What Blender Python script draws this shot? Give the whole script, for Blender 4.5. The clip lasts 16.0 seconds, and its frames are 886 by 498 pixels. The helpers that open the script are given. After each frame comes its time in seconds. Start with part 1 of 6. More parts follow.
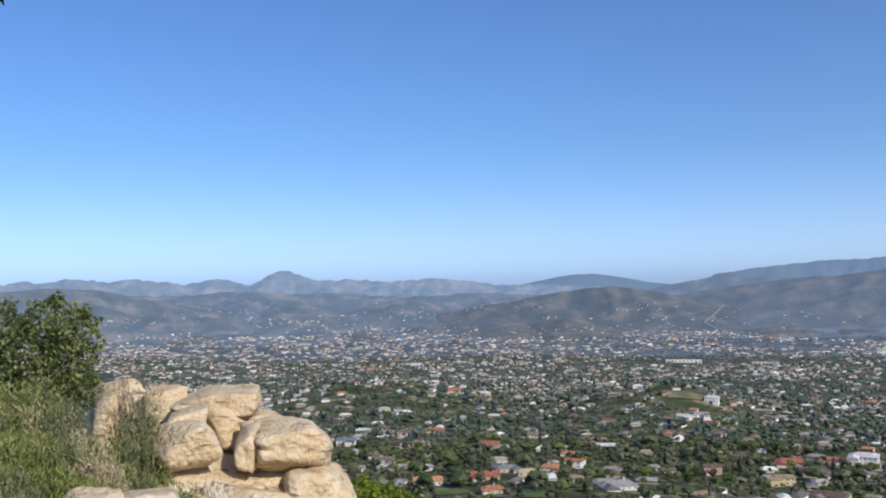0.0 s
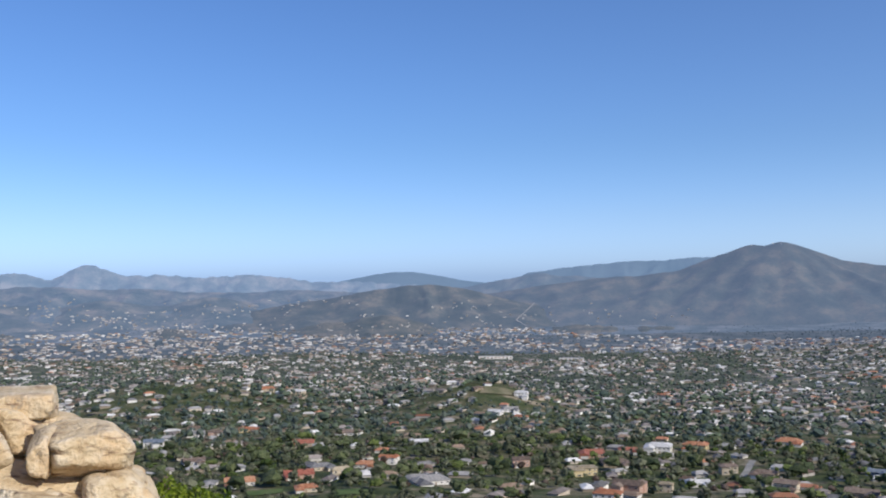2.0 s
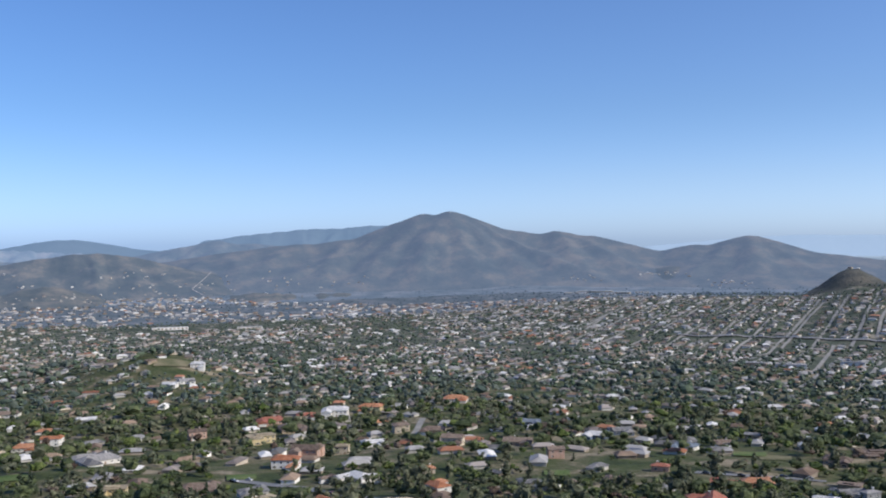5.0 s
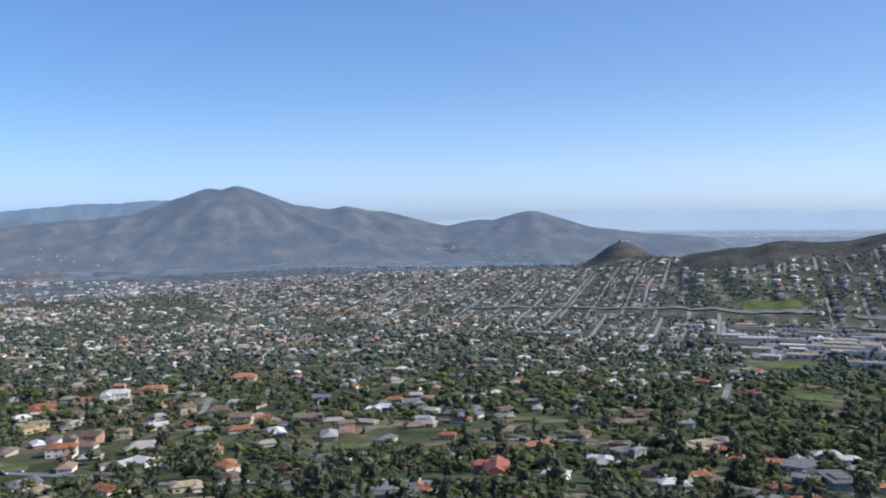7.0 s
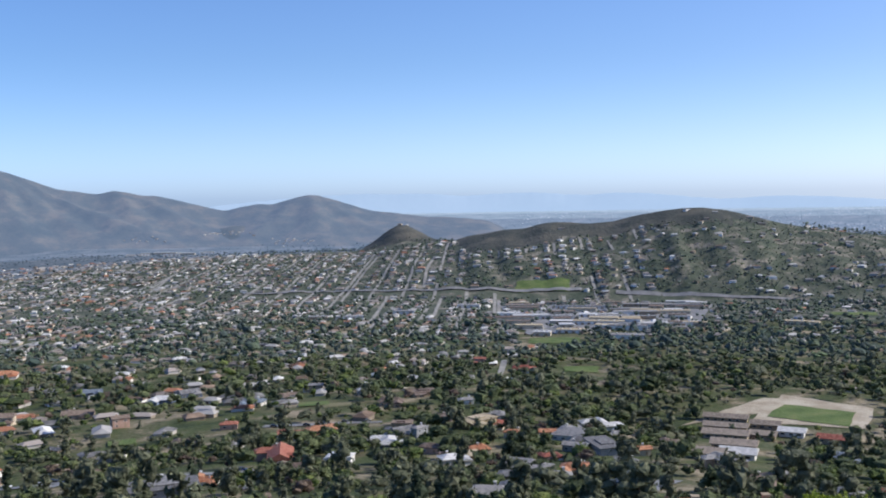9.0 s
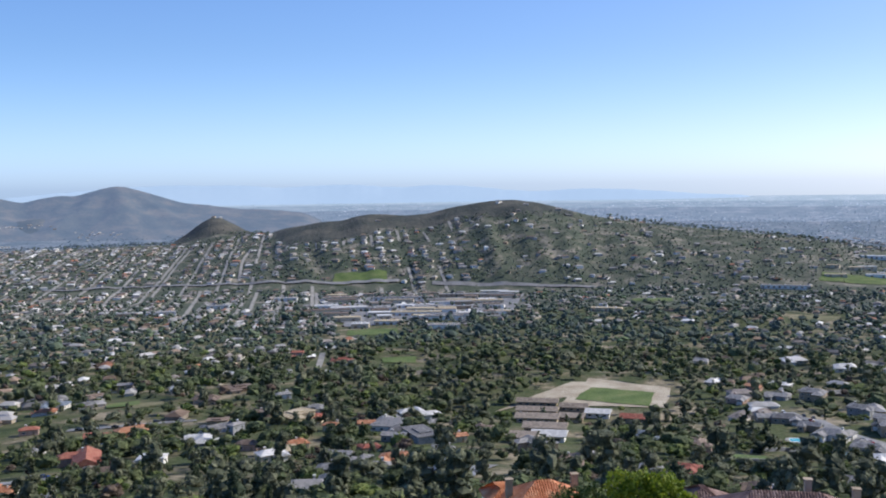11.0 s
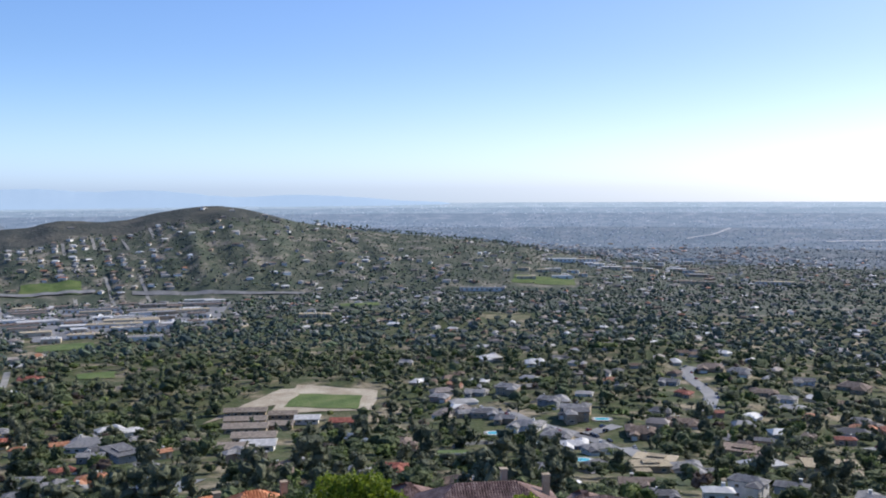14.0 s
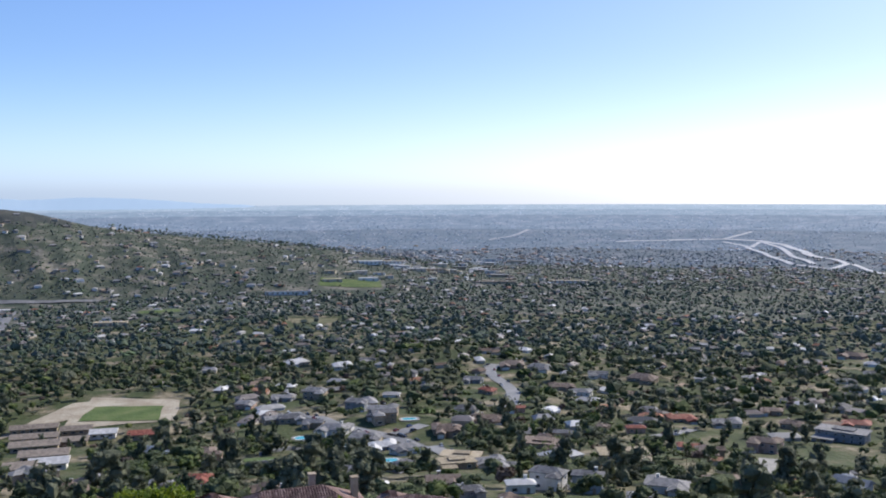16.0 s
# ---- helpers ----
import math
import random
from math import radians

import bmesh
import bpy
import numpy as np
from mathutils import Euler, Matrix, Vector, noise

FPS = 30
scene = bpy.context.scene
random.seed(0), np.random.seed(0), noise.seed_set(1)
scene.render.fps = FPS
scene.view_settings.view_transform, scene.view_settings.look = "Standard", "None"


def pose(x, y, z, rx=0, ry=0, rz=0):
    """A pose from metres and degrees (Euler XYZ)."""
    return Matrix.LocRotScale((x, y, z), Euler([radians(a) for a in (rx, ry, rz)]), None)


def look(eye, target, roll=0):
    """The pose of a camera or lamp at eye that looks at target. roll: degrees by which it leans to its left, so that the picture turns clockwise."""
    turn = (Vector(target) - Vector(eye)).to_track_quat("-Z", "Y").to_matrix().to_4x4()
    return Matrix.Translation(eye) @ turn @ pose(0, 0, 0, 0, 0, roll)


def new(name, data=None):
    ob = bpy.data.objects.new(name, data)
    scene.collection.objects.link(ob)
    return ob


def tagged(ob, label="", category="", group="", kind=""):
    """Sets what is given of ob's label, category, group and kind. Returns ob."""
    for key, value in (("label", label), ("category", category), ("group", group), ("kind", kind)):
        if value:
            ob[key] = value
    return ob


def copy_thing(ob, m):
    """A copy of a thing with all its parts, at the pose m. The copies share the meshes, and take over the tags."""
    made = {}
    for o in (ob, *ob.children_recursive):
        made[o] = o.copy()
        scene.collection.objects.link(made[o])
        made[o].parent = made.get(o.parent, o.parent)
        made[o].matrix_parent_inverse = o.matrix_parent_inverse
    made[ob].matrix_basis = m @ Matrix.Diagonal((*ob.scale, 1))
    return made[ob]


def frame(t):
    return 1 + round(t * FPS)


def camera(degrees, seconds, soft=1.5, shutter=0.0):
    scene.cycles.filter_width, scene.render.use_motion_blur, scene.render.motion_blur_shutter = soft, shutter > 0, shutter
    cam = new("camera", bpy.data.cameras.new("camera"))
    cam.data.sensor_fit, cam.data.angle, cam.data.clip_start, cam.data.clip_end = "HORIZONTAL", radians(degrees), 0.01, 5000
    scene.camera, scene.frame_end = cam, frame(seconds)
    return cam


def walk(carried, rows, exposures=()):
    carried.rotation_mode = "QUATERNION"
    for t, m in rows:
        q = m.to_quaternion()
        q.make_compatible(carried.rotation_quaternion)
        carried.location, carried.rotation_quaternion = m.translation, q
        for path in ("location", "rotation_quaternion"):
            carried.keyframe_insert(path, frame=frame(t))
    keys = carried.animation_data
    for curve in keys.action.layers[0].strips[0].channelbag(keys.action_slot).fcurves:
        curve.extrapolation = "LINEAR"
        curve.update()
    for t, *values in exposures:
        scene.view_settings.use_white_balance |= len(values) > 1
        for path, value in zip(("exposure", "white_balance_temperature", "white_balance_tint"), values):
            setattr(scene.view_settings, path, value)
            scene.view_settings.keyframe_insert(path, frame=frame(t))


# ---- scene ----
cam = camera(49.60, 16.0, soft=1.95)
EYE, ARM = 200.0, 0.25  # height of the eye over the valley floor; reach of the turning arms
ROWS = [
    (0.0, -0.00, 1.99, 1.04),
    (0.5, -2.21, 2.02, 0.92),
    (1.0, -4.94, 2.02, 0.78),
    (1.5, -7.76, 1.90, 0.77),
    (2.0, -10.88, 1.69, 0.50),
    (2.5, -13.90, 1.53, 0.31),
    (3.0, -16.83, 1.28, 0.28),
    (3.5, -19.86, 0.92, 0.36),
    (4.0, -23.04, 0.42, 0.47),
    (4.5, -26.52, -0.00, 0.57),
    (7.0, -42.44, -2.03, 0.69),
    (7.5, -45.65, -2.37, 0.79),
    (8.0, -48.98, -2.65, 0.92),
    (8.5, -52.33, -2.91, 0.74),
    (9.0, -55.49, -3.17, 0.98),
    (11.5, -69.05, -3.77, 0.61),
    (12.0, -71.86, -3.68, 0.41),
    (12.5, -74.79, -3.66, 0.08),
    (13.0, -77.70, -3.66, 0.12),
    (13.5, -80.76, -3.58, 0.36),
    (14.0, -83.72, -3.59, 0.31),
    (14.5, -86.70, -3.51, 0.14),
    (15.0, -89.52, -3.54, 0.37),
    (15.5, -92.42, -3.55, 0.44),
    (16.0, -95.28, -3.48, 0.23),
]
walk(cam, [(t, pose(-ARM * math.sin(radians(yaw)), ARM * math.cos(radians(yaw)), EYE, 90 + pitch, roll, yaw)) for t, yaw, pitch, roll in ROWS],
     exposures=[(0, -0.12), (4.5, -0.05), (8, 0.12), (12.5, 0.21), (16.0, 0.15)])

# ---- world, sun ----
SUN_BEARING, SUN_HEIGHT = 140.0, 36.0  # degrees clockwise from the first view, degrees above the horizon
world = bpy.data.worlds.new("sky")
scene.world = world
world.use_nodes = True
wn = world.node_tree.nodes
sky = wn.new("ShaderNodeTexSky")
sky.sky_type = "NISHITA"
sky.sun_disc = False
sky.sun_elevation, sky.sun_rotation = radians(SUN_HEIGHT), radians(SUN_BEARING)
sky.altitude, sky.air_density, sky.dust_density, sky.ozone_density = 400, 1.0, 0.9, 5.0
wn["Background"].inputs["Strength"].default_value = 0.13
# the air: deep blue away from the sun, milky toward it and toward the horizon
wl = world.node_tree.links


def blend_node(fac, a, b, how="MIX"):
    k = wn.new("ShaderNodeMix")
    k.data_type, k.blend_type = "RGBA", how
    for key, v in (("Factor", fac), ("A", a), ("B", b)):
        if isinstance(v, (float, tuple)):
            k.inputs[key].default_value = v
        else:
            wl.new(v, k.inputs[key])
    return k.outputs["Result"]


def ramp_node(value, lo, hi):
    k = wn.new("ShaderNodeMapRange")
    k.interpolation_type = "SMOOTHSTEP"
    k.inputs["From Min"].default_value, k.inputs["From Max"].default_value = lo, hi
    wl.new(value, k.inputs["Value"])
    return k.outputs["Result"]


way = wn.new("ShaderNodeTexCoord").outputs["Generated"]
parts_xyz = wn.new("ShaderNodeSeparateXYZ")
wl.new(way, parts_xyz.inputs[0])
toward = wn.new("ShaderNodeVectorMath")
toward.operation = "DOT_PRODUCT"
toward.inputs[1].default_value = (math.sin(radians(SUN_BEARING)), math.cos(radians(SUN_BEARING)), 0)
wl.new(way, toward.inputs[0])
high = ramp_node(parts_xyz.outputs["Z"], -0.02, 0.15)
near_side, far_side = ramp_node(toward.outputs["Value"], -0.85, 0.2), ramp_node(toward.outputs["Value"], 0.05, 1.0)
up_tint = blend_node(far_side, blend_node(near_side, (0.69, 0.87, 1.16, 1.0), (0.86, 0.96, 1.19, 1.0)), (0.86, 0.84, 1.0, 1.0))
low_tint = blend_node(far_side, blend_node(near_side, (0.92, 1.07, 1.62, 1.0), (1.16, 1.25, 1.72, 1.0)), (1.08, 1.08, 1.38, 1.0))
air = blend_node(high, low_tint, up_tint)
air = blend_node(1.0, air, blend_node(ramp_node(parts_xyz.outputs["Z"], -0.01, 0.07), (0.96, 1.1, 1.22, 1.0), (1.0, 1.0, 1.0, 1.0)), "MULTIPLY")
wl.new(blend_node(1.0, sky.outputs[0], air, "MULTIPLY"), wn["Background"].inputs["Color"])
sun = new("sun", bpy.data.lights.new("sun", "SUN"))
sun.data.energy, sun.data.angle, sun.data.color = 4.6, radians(0.53), (1.0, 0.93, 0.82)
_b, _h = radians(SUN_BEARING), radians(SUN_HEIGHT)
sun.matrix_world = look((0, 0, 400), (-math.sin(_b) * math.cos(_h), -math.cos(_b) * math.cos(_h), 400 - math.sin(_h)))


# ---- materials ----
def material(name, colours, scale=1.0, fine=8.0, rough=0.85, bump=0.3, metal=0.0, island=0.0, each=0.0, haze_glow=None, space="Object", spec=0.3, thin=0.0):
    """Two scales of noise run through a ramp of colours; island and each vary the brightness by piece or by object."""
    m = bpy.data.materials.new(name)
    m.use_nodes = True
    n, l = m.node_tree.nodes, m.node_tree.links
    b = n["Principled BSDF"]
    co = n.new("ShaderNodeTexCoord")
    big, small, mix, ramp = n.new("ShaderNodeTexNoise"), n.new("ShaderNodeTexNoise"), n.new("ShaderNodeMath"), n.new("ShaderNodeValToRGB")
    big.inputs["Scale"].default_value, big.inputs["Detail"].default_value = scale, 4
    small.inputs["Scale"].default_value, small.inputs["Detail"].default_value = scale * fine, 3
    for k in (big, small):
        l.new(co.outputs[space], k.inputs["Vector"])
    mix.operation = "MULTIPLY_ADD"
    l.new(small.outputs["Fac"], mix.inputs[0])
    mix.inputs[1].default_value = 0.45
    half = n.new("ShaderNodeMath")
    half.operation = "MULTIPLY_ADD"
    half.inputs[1].default_value, half.inputs[2].default_value = 1.5, -0.475
    l.new(big.outputs["Fac"], half.inputs[0])
    l.new(half.outputs[0], mix.inputs[2])
    fac = mix.outputs[0]
    if island or each:
        src = n.new("ShaderNodeNewGeometry").outputs["Random Per Island"] if island else n.new("ShaderNodeObjectInfo").outputs["Random"]
        add = n.new("ShaderNodeMath")
        add.operation = "MULTIPLY_ADD"
        add.inputs[1].default_value = island or each
        l.new(src, add.inputs[0])
        sub = n.new("ShaderNodeMath")
        sub.operation = "SUBTRACT"
        sub.inputs[1].default_value = (island or each) / 2
        l.new(fac, sub.inputs[0])
        l.new(sub.outputs[0], add.inputs[2])
        fac = add.outputs[0]
    l.new(fac, ramp.inputs["Fac"])
    e = ramp.color_ramp.elements
    while len(e) < len(colours):
        e.new(0.5)
    for i, c in enumerate(colours):
        e[i].position, e[i].color = 0.22 + 0.56 * i / max(1, len(colours) - 1), (*c, 1)
    l.new(ramp.outputs["Color"], b.inputs["Base Color"])
    b.inputs["Roughness"].default_value, b.inputs["Metallic"].default_value = rough, metal
    b.inputs["Specular IOR Level"].default_value = spec
    if bump:
        k = n.new("ShaderNodeBump")
        k.inputs["Strength"].default_value, k.inputs["Distance"].default_value = bump, 0.3 / scale
        l.new(small.outputs["Fac"], k.inputs["Height"])
        l.new(k.outputs["Normal"], b.inputs["Normal"])
    if thin:  # leaves let part of the light through
        t, mix2 = n.new("ShaderNodeBsdfTranslucent"), n.new("ShaderNodeMixShader")
        l.new(ramp.outputs["Color"], t.inputs["Color"])
        mix2.inputs[0].default_value = thin
        l.new(b.outputs[0], mix2.inputs[1])
        l.new(t.outputs[0], mix2.inputs[2])
        l.new(mix2.outputs[0], n["Material Output"].inputs["Surface"])
    # emission that stands in for blue air haze over far things
    if haze_glow:
        b.inputs["Emission Color"].default_value, b.inputs["Emission Strength"].default_value = (*haze_glow, 1), 1.0
    return m


M_GROUND = material("valley_ground", [(0.027, 0.041, 0.013), (0.052, 0.071, 0.022), (0.105, 0.1, 0.053), (0.28, 0.235, 0.165)], 0.03, 9, 0.95, 0.2)
AIR_HAZE = [(0.03, 0.046, 0.08), (0.066, 0.1, 0.17), (0.115, 0.165, 0.265), (0.18, 0.25, 0.365), (0.27, 0.355, 0.48)]  # blue air haze of the lowland backdrop, painted as emission, ring by ring
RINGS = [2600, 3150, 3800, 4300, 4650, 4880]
# valley ground beyond 1500 m, its colour lightened and greyed for distance haze
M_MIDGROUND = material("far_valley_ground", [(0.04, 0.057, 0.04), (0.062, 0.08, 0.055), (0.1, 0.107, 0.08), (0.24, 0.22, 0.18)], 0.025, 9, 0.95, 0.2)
# worn freeway concrete, its colour lightened for the white of sun glints
M_FWY = material("worn_glint_concrete", [(0.36, 0.355, 0.34), (0.52, 0.51, 0.48)], 0.08, 8, 0.45, 0.05, spec=0.5)
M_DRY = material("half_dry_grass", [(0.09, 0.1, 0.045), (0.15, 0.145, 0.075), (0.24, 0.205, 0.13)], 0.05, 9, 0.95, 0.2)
M_PLAIN = [material("hazed_lowland", [(0.04, 0.055, 0.055), (0.07, 0.085, 0.085), (0.15, 0.15, 0.15)], 0.012, 8, 1.0, 0, haze_glow=g) for g in AIR_HAZE]
M_SLOPE = material("grassy_slope", [(0.1, 0.12, 0.05), (0.2, 0.2, 0.095), (0.32, 0.28, 0.17)], 0.15, 8, 0.95, 0.4)
M_HILL = material("chaparral_hill", [(0.034, 0.043, 0.04), (0.055, 0.062, 0.054), (0.1, 0.095, 0.078)], 0.016, 8, 0.97, 0.3)
# hills and ranges: brush colours with aerial haze painted on as blue emission
M_MOUNT = material("mountain_brush_hazed", [(0.03, 0.04, 0.038), (0.055, 0.06, 0.052), (0.105, 0.092, 0.07)], 0.012, 7, 1.0, 0.1, haze_glow=(0.078, 0.116, 0.2))
M_MOUNT2 = material("hazy_ridge", [(0.035, 0.055, 0.06), (0.07, 0.085, 0.085), (0.135, 0.13, 0.12)], 0.012, 8, 1.0, 0.1, haze_glow=(0.15, 0.222, 0.375))
M_FOOT = material("foothill_brush_hazed", [(0.025, 0.042, 0.04), (0.06, 0.072, 0.065), (0.16, 0.14, 0.115)], 0.008, 7, 1.0, 0.3, haze_glow=(0.094, 0.143, 0.252))
M_NEARFOOT = material("near_foothill_brush", [(0.03, 0.045, 0.04), (0.06, 0.07, 0.06), (0.16, 0.14, 0.11)], 0.01, 7, 1.0, 0.1, haze_glow=(0.082, 0.123, 0.215))
M_FRONT = material("front_hill_brush_hazed", [(0.03, 0.04, 0.035), (0.055, 0.06, 0.05), (0.125, 0.11, 0.082)], 0.012, 7, 1.0, 0.1, haze_glow=(0.062, 0.093, 0.16))
M_LOW = material("low_hill_brush_hazed", [(0.035, 0.042, 0.032), (0.07, 0.07, 0.052), (0.15, 0.125, 0.09)], 0.012, 7, 1.0, 0.2, haze_glow=(0.05, 0.075, 0.125))
M_SIDE = material("side_ridge_brush_hazed", [(0.03, 0.045, 0.045), (0.055, 0.066, 0.062), (0.1, 0.1, 0.085)], 0.012, 7, 1.0, 0.1, haze_glow=(0.1, 0.152, 0.265))
M_MOUNT3 = material("far_ridge_hazed", [(0.04, 0.06, 0.07), (0.06, 0.08, 0.09)], 0.004, 8, 1.0, 0, haze_glow=(0.115, 0.185, 0.31))
M_MOUNT4 = material("faint_range", [(0.1, 0.12, 0.13), (0.12, 0.14, 0.15)], 0.004, 8, 1.0, 0, haze_glow=(0.29, 0.41, 0.6))
# aged asphalt, its grey lightened further to stand in for backlit glare
M_ROAD = material("worn_glare_asphalt", [(0.15, 0.15, 0.148), (0.2, 0.198, 0.19), (0.26, 0.255, 0.245)], 0.05, 10, 0.62, 0.1, spec=0.5)
M_PALE = material("pale_concrete", [(0.22, 0.215, 0.2), (0.33, 0.32, 0.29)], 0.08, 8, 0.9, 0.1)
M_LAWN = material("mown_grass", [(0.06, 0.1, 0.026), (0.095, 0.14, 0.04), (0.14, 0.165, 0.06)], 0.05, 9, 0.95, 0.2)
M_DIRT = material("bare_dirt", [(0.28, 0.235, 0.17), (0.38, 0.33, 0.25), (0.47, 0.42, 0.33)], 0.05, 9, 0.95, 0.2)
ROOFS = {
    "orange": material("orange_clay_tile", [(0.26, 0.1, 0.05), (0.38, 0.17, 0.09), (0.46, 0.25, 0.15)], 0.6, 6, 0.8, 0.4, each=0.4),
    "red": material("red_clay_tile", [(0.2, 0.06, 0.04), (0.3, 0.1, 0.07), (0.34, 0.15, 0.1)], 0.6, 6, 0.8, 0.4, each=0.4),
    "brown": material("brown_shingle", [(0.1, 0.075, 0.06), (0.17, 0.125, 0.1), (0.24, 0.19, 0.15)], 0.6, 6, 0.9, 0.4, each=0.5),
    "grey": material("grey_shingle", [(0.12, 0.12, 0.125), (0.2, 0.2, 0.2), (0.3, 0.29, 0.28)], 0.6, 6, 0.9, 0.4, each=0.6),
    "dun": material("dun_school_roof", [(0.17, 0.14, 0.11), (0.25, 0.21, 0.17), (0.32, 0.27, 0.22)], 0.6, 6, 0.9, 0.3, each=0.4),
    "tan": material("tan_gravel_roof", [(0.24, 0.2, 0.14), (0.36, 0.3, 0.2), (0.45, 0.38, 0.27)], 0.6, 6, 0.9, 0.3, each=0.5),
    "white": material("white_coated_roof", [(0.42, 0.42, 0.41), (0.64, 0.63, 0.61)], 0.4, 6, 0.7, 0.1, each=0.3),
    "blue": material("blue_grey_roof", [(0.1, 0.13, 0.17), (0.17, 0.2, 0.24)], 0.6, 6, 0.8, 0.3, each=0.3),
}
WALLS = {
    "white": material("white_stucco", [(0.6, 0.58, 0.54), (0.78, 0.76, 0.72)], 0.5, 8, 0.9, 0.15, each=0.3),
    "cream": material("cream_stucco", [(0.45, 0.38, 0.28), (0.6, 0.53, 0.41)], 0.5, 8, 0.9, 0.15, each=0.4),
    "tan": material("tan_stucco", [(0.28, 0.22, 0.15), (0.42, 0.34, 0.25)], 0.5, 8, 0.9, 0.15, each=0.4),
    "pink": material("pink_stucco", [(0.4, 0.26, 0.2), (0.52, 0.36, 0.29)], 0.5, 8, 0.9, 0.15, each=0.4),
    "grey": material("grey_siding", [(0.22, 0.23, 0.24), (0.34, 0.35, 0.36)], 0.5, 8, 0.9, 0.15, each=0.4),
    "yellow": material("yellow_stucco", [(0.5, 0.4, 0.22), (0.6, 0.5, 0.3)], 0.5, 8, 0.9, 0.15),
    "blue": material("blue_painted_siding", [(0.1, 0.13, 0.2), (0.16, 0.2, 0.28)], 0.5, 8, 0.9, 0.15),
}
M_GLASS = material("window_glass", [(0.02, 0.025, 0.03), (0.05, 0.06, 0.07)], 0.3, 4, 0.08, 0, spec=0.6)
M_TRIM = material("white_trim", [(0.6, 0.59, 0.56), (0.75, 0.74, 0.7)], 2, 4, 0.6, 0.05)
M_DOOR = material("painted_door", [(0.2, 0.13, 0.08), (0.34, 0.26, 0.18)], 2, 4, 0.6, 0.1, each=0.5)
M_POOL = material("pool_water", [(0.05, 0.35, 0.42), (0.1, 0.5, 0.55)], 0.4, 6, 0.05, 0.1, spec=0.5)
M_BARK = material("bark", [(0.07, 0.055, 0.04), (0.16, 0.13, 0.1)], 3, 6, 0.95, 0.5)
def leaf_set(scale):
    """The foliage of the town's trees; scale: noise per unit of the crown's own space."""
    kinds = {"oak": [(0.038, 0.055, 0.024), (0.072, 0.094, 0.04), (0.125, 0.15, 0.066)], "olive": [(0.05, 0.062, 0.036), (0.1, 0.112, 0.068), (0.17, 0.178, 0.11)],
             "bright": [(0.04, 0.068, 0.015), (0.085, 0.12, 0.03), (0.15, 0.18, 0.055)], "pine": [(0.02, 0.033, 0.018), (0.036, 0.053, 0.029), (0.06, 0.078, 0.044)],
             "rust": [(0.06, 0.04, 0.03), (0.11, 0.08, 0.06), (0.17, 0.13, 0.1)]}
    kinds = {k: [tuple(min(v * 1.25, 0.24) for v in q) for q in c] for k, c in kinds.items()}
    return {k: material(f"{k}_leaves", c, scale, 6, 0.8, 1.0, island=0.6, thin=0.25) for k, c in kinds.items()}


LEAF = leaf_set(0.55)
LEAF_NEAR = leaf_set(5.0)

# ---- terrain ----
_lat = np.random.RandomState(7).rand(256, 256)


def fuzz(x, y, octaves=4):
    """Smooth fractal noise from 0 to 1 over a plane."""
    x, y = np.asarray(x, float), np.asarray(y, float)
    total, amp, norm = 0.0, 1.0, 0.0
    for _ in range(octaves):
        i, j = np.floor(x).astype(int), np.floor(y).astype(int)
        u, v = x - i, y - j
        u, v = u * u * (3 - 2 * u), v * v * (3 - 2 * v)
        a, b, c, d = (_lat[(i + p) % 256, (j + q) % 256] for p, q in ((0, 0), (1, 0), (0, 1), (1, 1)))
        total = total + amp * ((a * (1 - u) + b * u) * (1 - v) + (c * (1 - u) + d * u) * v)
        norm += amp
        amp *= 0.5
        x, y = x * 2.03 + 11.3, y * 2.03 + 5.7
    return total / norm


def smooth(a, b, x):
    t = np.clip((np.asarray(x, float) - a) / (b - a), 0, 1)
    return t * t * (3 - 2 * t)


DROP_R = [0, 4, 12, 40, 130, 200, 300, 400, 550, 800, 1200, 1800, 2500, 3200, 4000, 4900]
DROP = [1.7, 2.6, 6.5, 22, 49, 72, 97, 118, 140, 162, 183, 200, 205, 192, 136, 71]
# knolls: bearing, distance, height, half-length along the view, half-width across it
KNOLLS = [(13.2, 1330, 36, 170, 100), (10.5, 1350, 14, 150, 110), (-3.5, 1500, 34, 220, 170), (-9, 1700, 20, 250, 200), (-24, 2400, 40, 400, 300),
          (95, 1000, 14, 160, 90), (36, 2900, 26, 500, 420), (86, 3900, -8, 300, 300), (84, 3500, 14, 300, 420),
          (-28, 13, 4.5, 6, 3.6), (-12, 14, 2.3, 4, 2.2)]

# long hills by their crests: distance of the crest, of the front foot and of the back foot, bearings, dips of the crest line
CRESTS = [(2400, 1800, 2950, [50, 54.5, 56, 57, 59, 61, 62, 63, 64.1, 65.5, 67, 69, 70.6, 72, 73.5, 75, 78.2, 82, 87, 93, 98],
           [4.9, 4.2, 3.7, 3.15, 2.3, 1.68, 1.5, 1.53, 1.67, 1.52, 1.12, 0.82, 0.75, 0.94, 1.32, 1.75, 2.25, 2.65, 3.2, 4.2, 4.9]),
          (2550, 1750, 3150, [30, 38, 44, 48, 52, 55, 58, 60.5], [4.6, 3.95, 3.5, 3.3, 3.2, 3.3, 4.0, 4.6]),
          (2750, 2470, 3000, [50.2, 51.2, 52.2, 52.8, 53.5, 54.3, 55.6], [4.2, 3.7, 3.1, 2.82, 2.84, 3.3, 4.2])]


def hill_share(r, az, crest):
    """How far up a long hill a place lies, from 0 at its foot to 1 on its crest."""
    r0, rf, rb = crest[:3]
    u = np.clip(np.where(r < r0, (r - rf) / (r0 - rf), (rb - r) / (rb - r0)), 0, 1)
    return (0.62 * u + 0.38 * np.sin(u * math.pi / 2)) * smooth(0, 0.12, u)


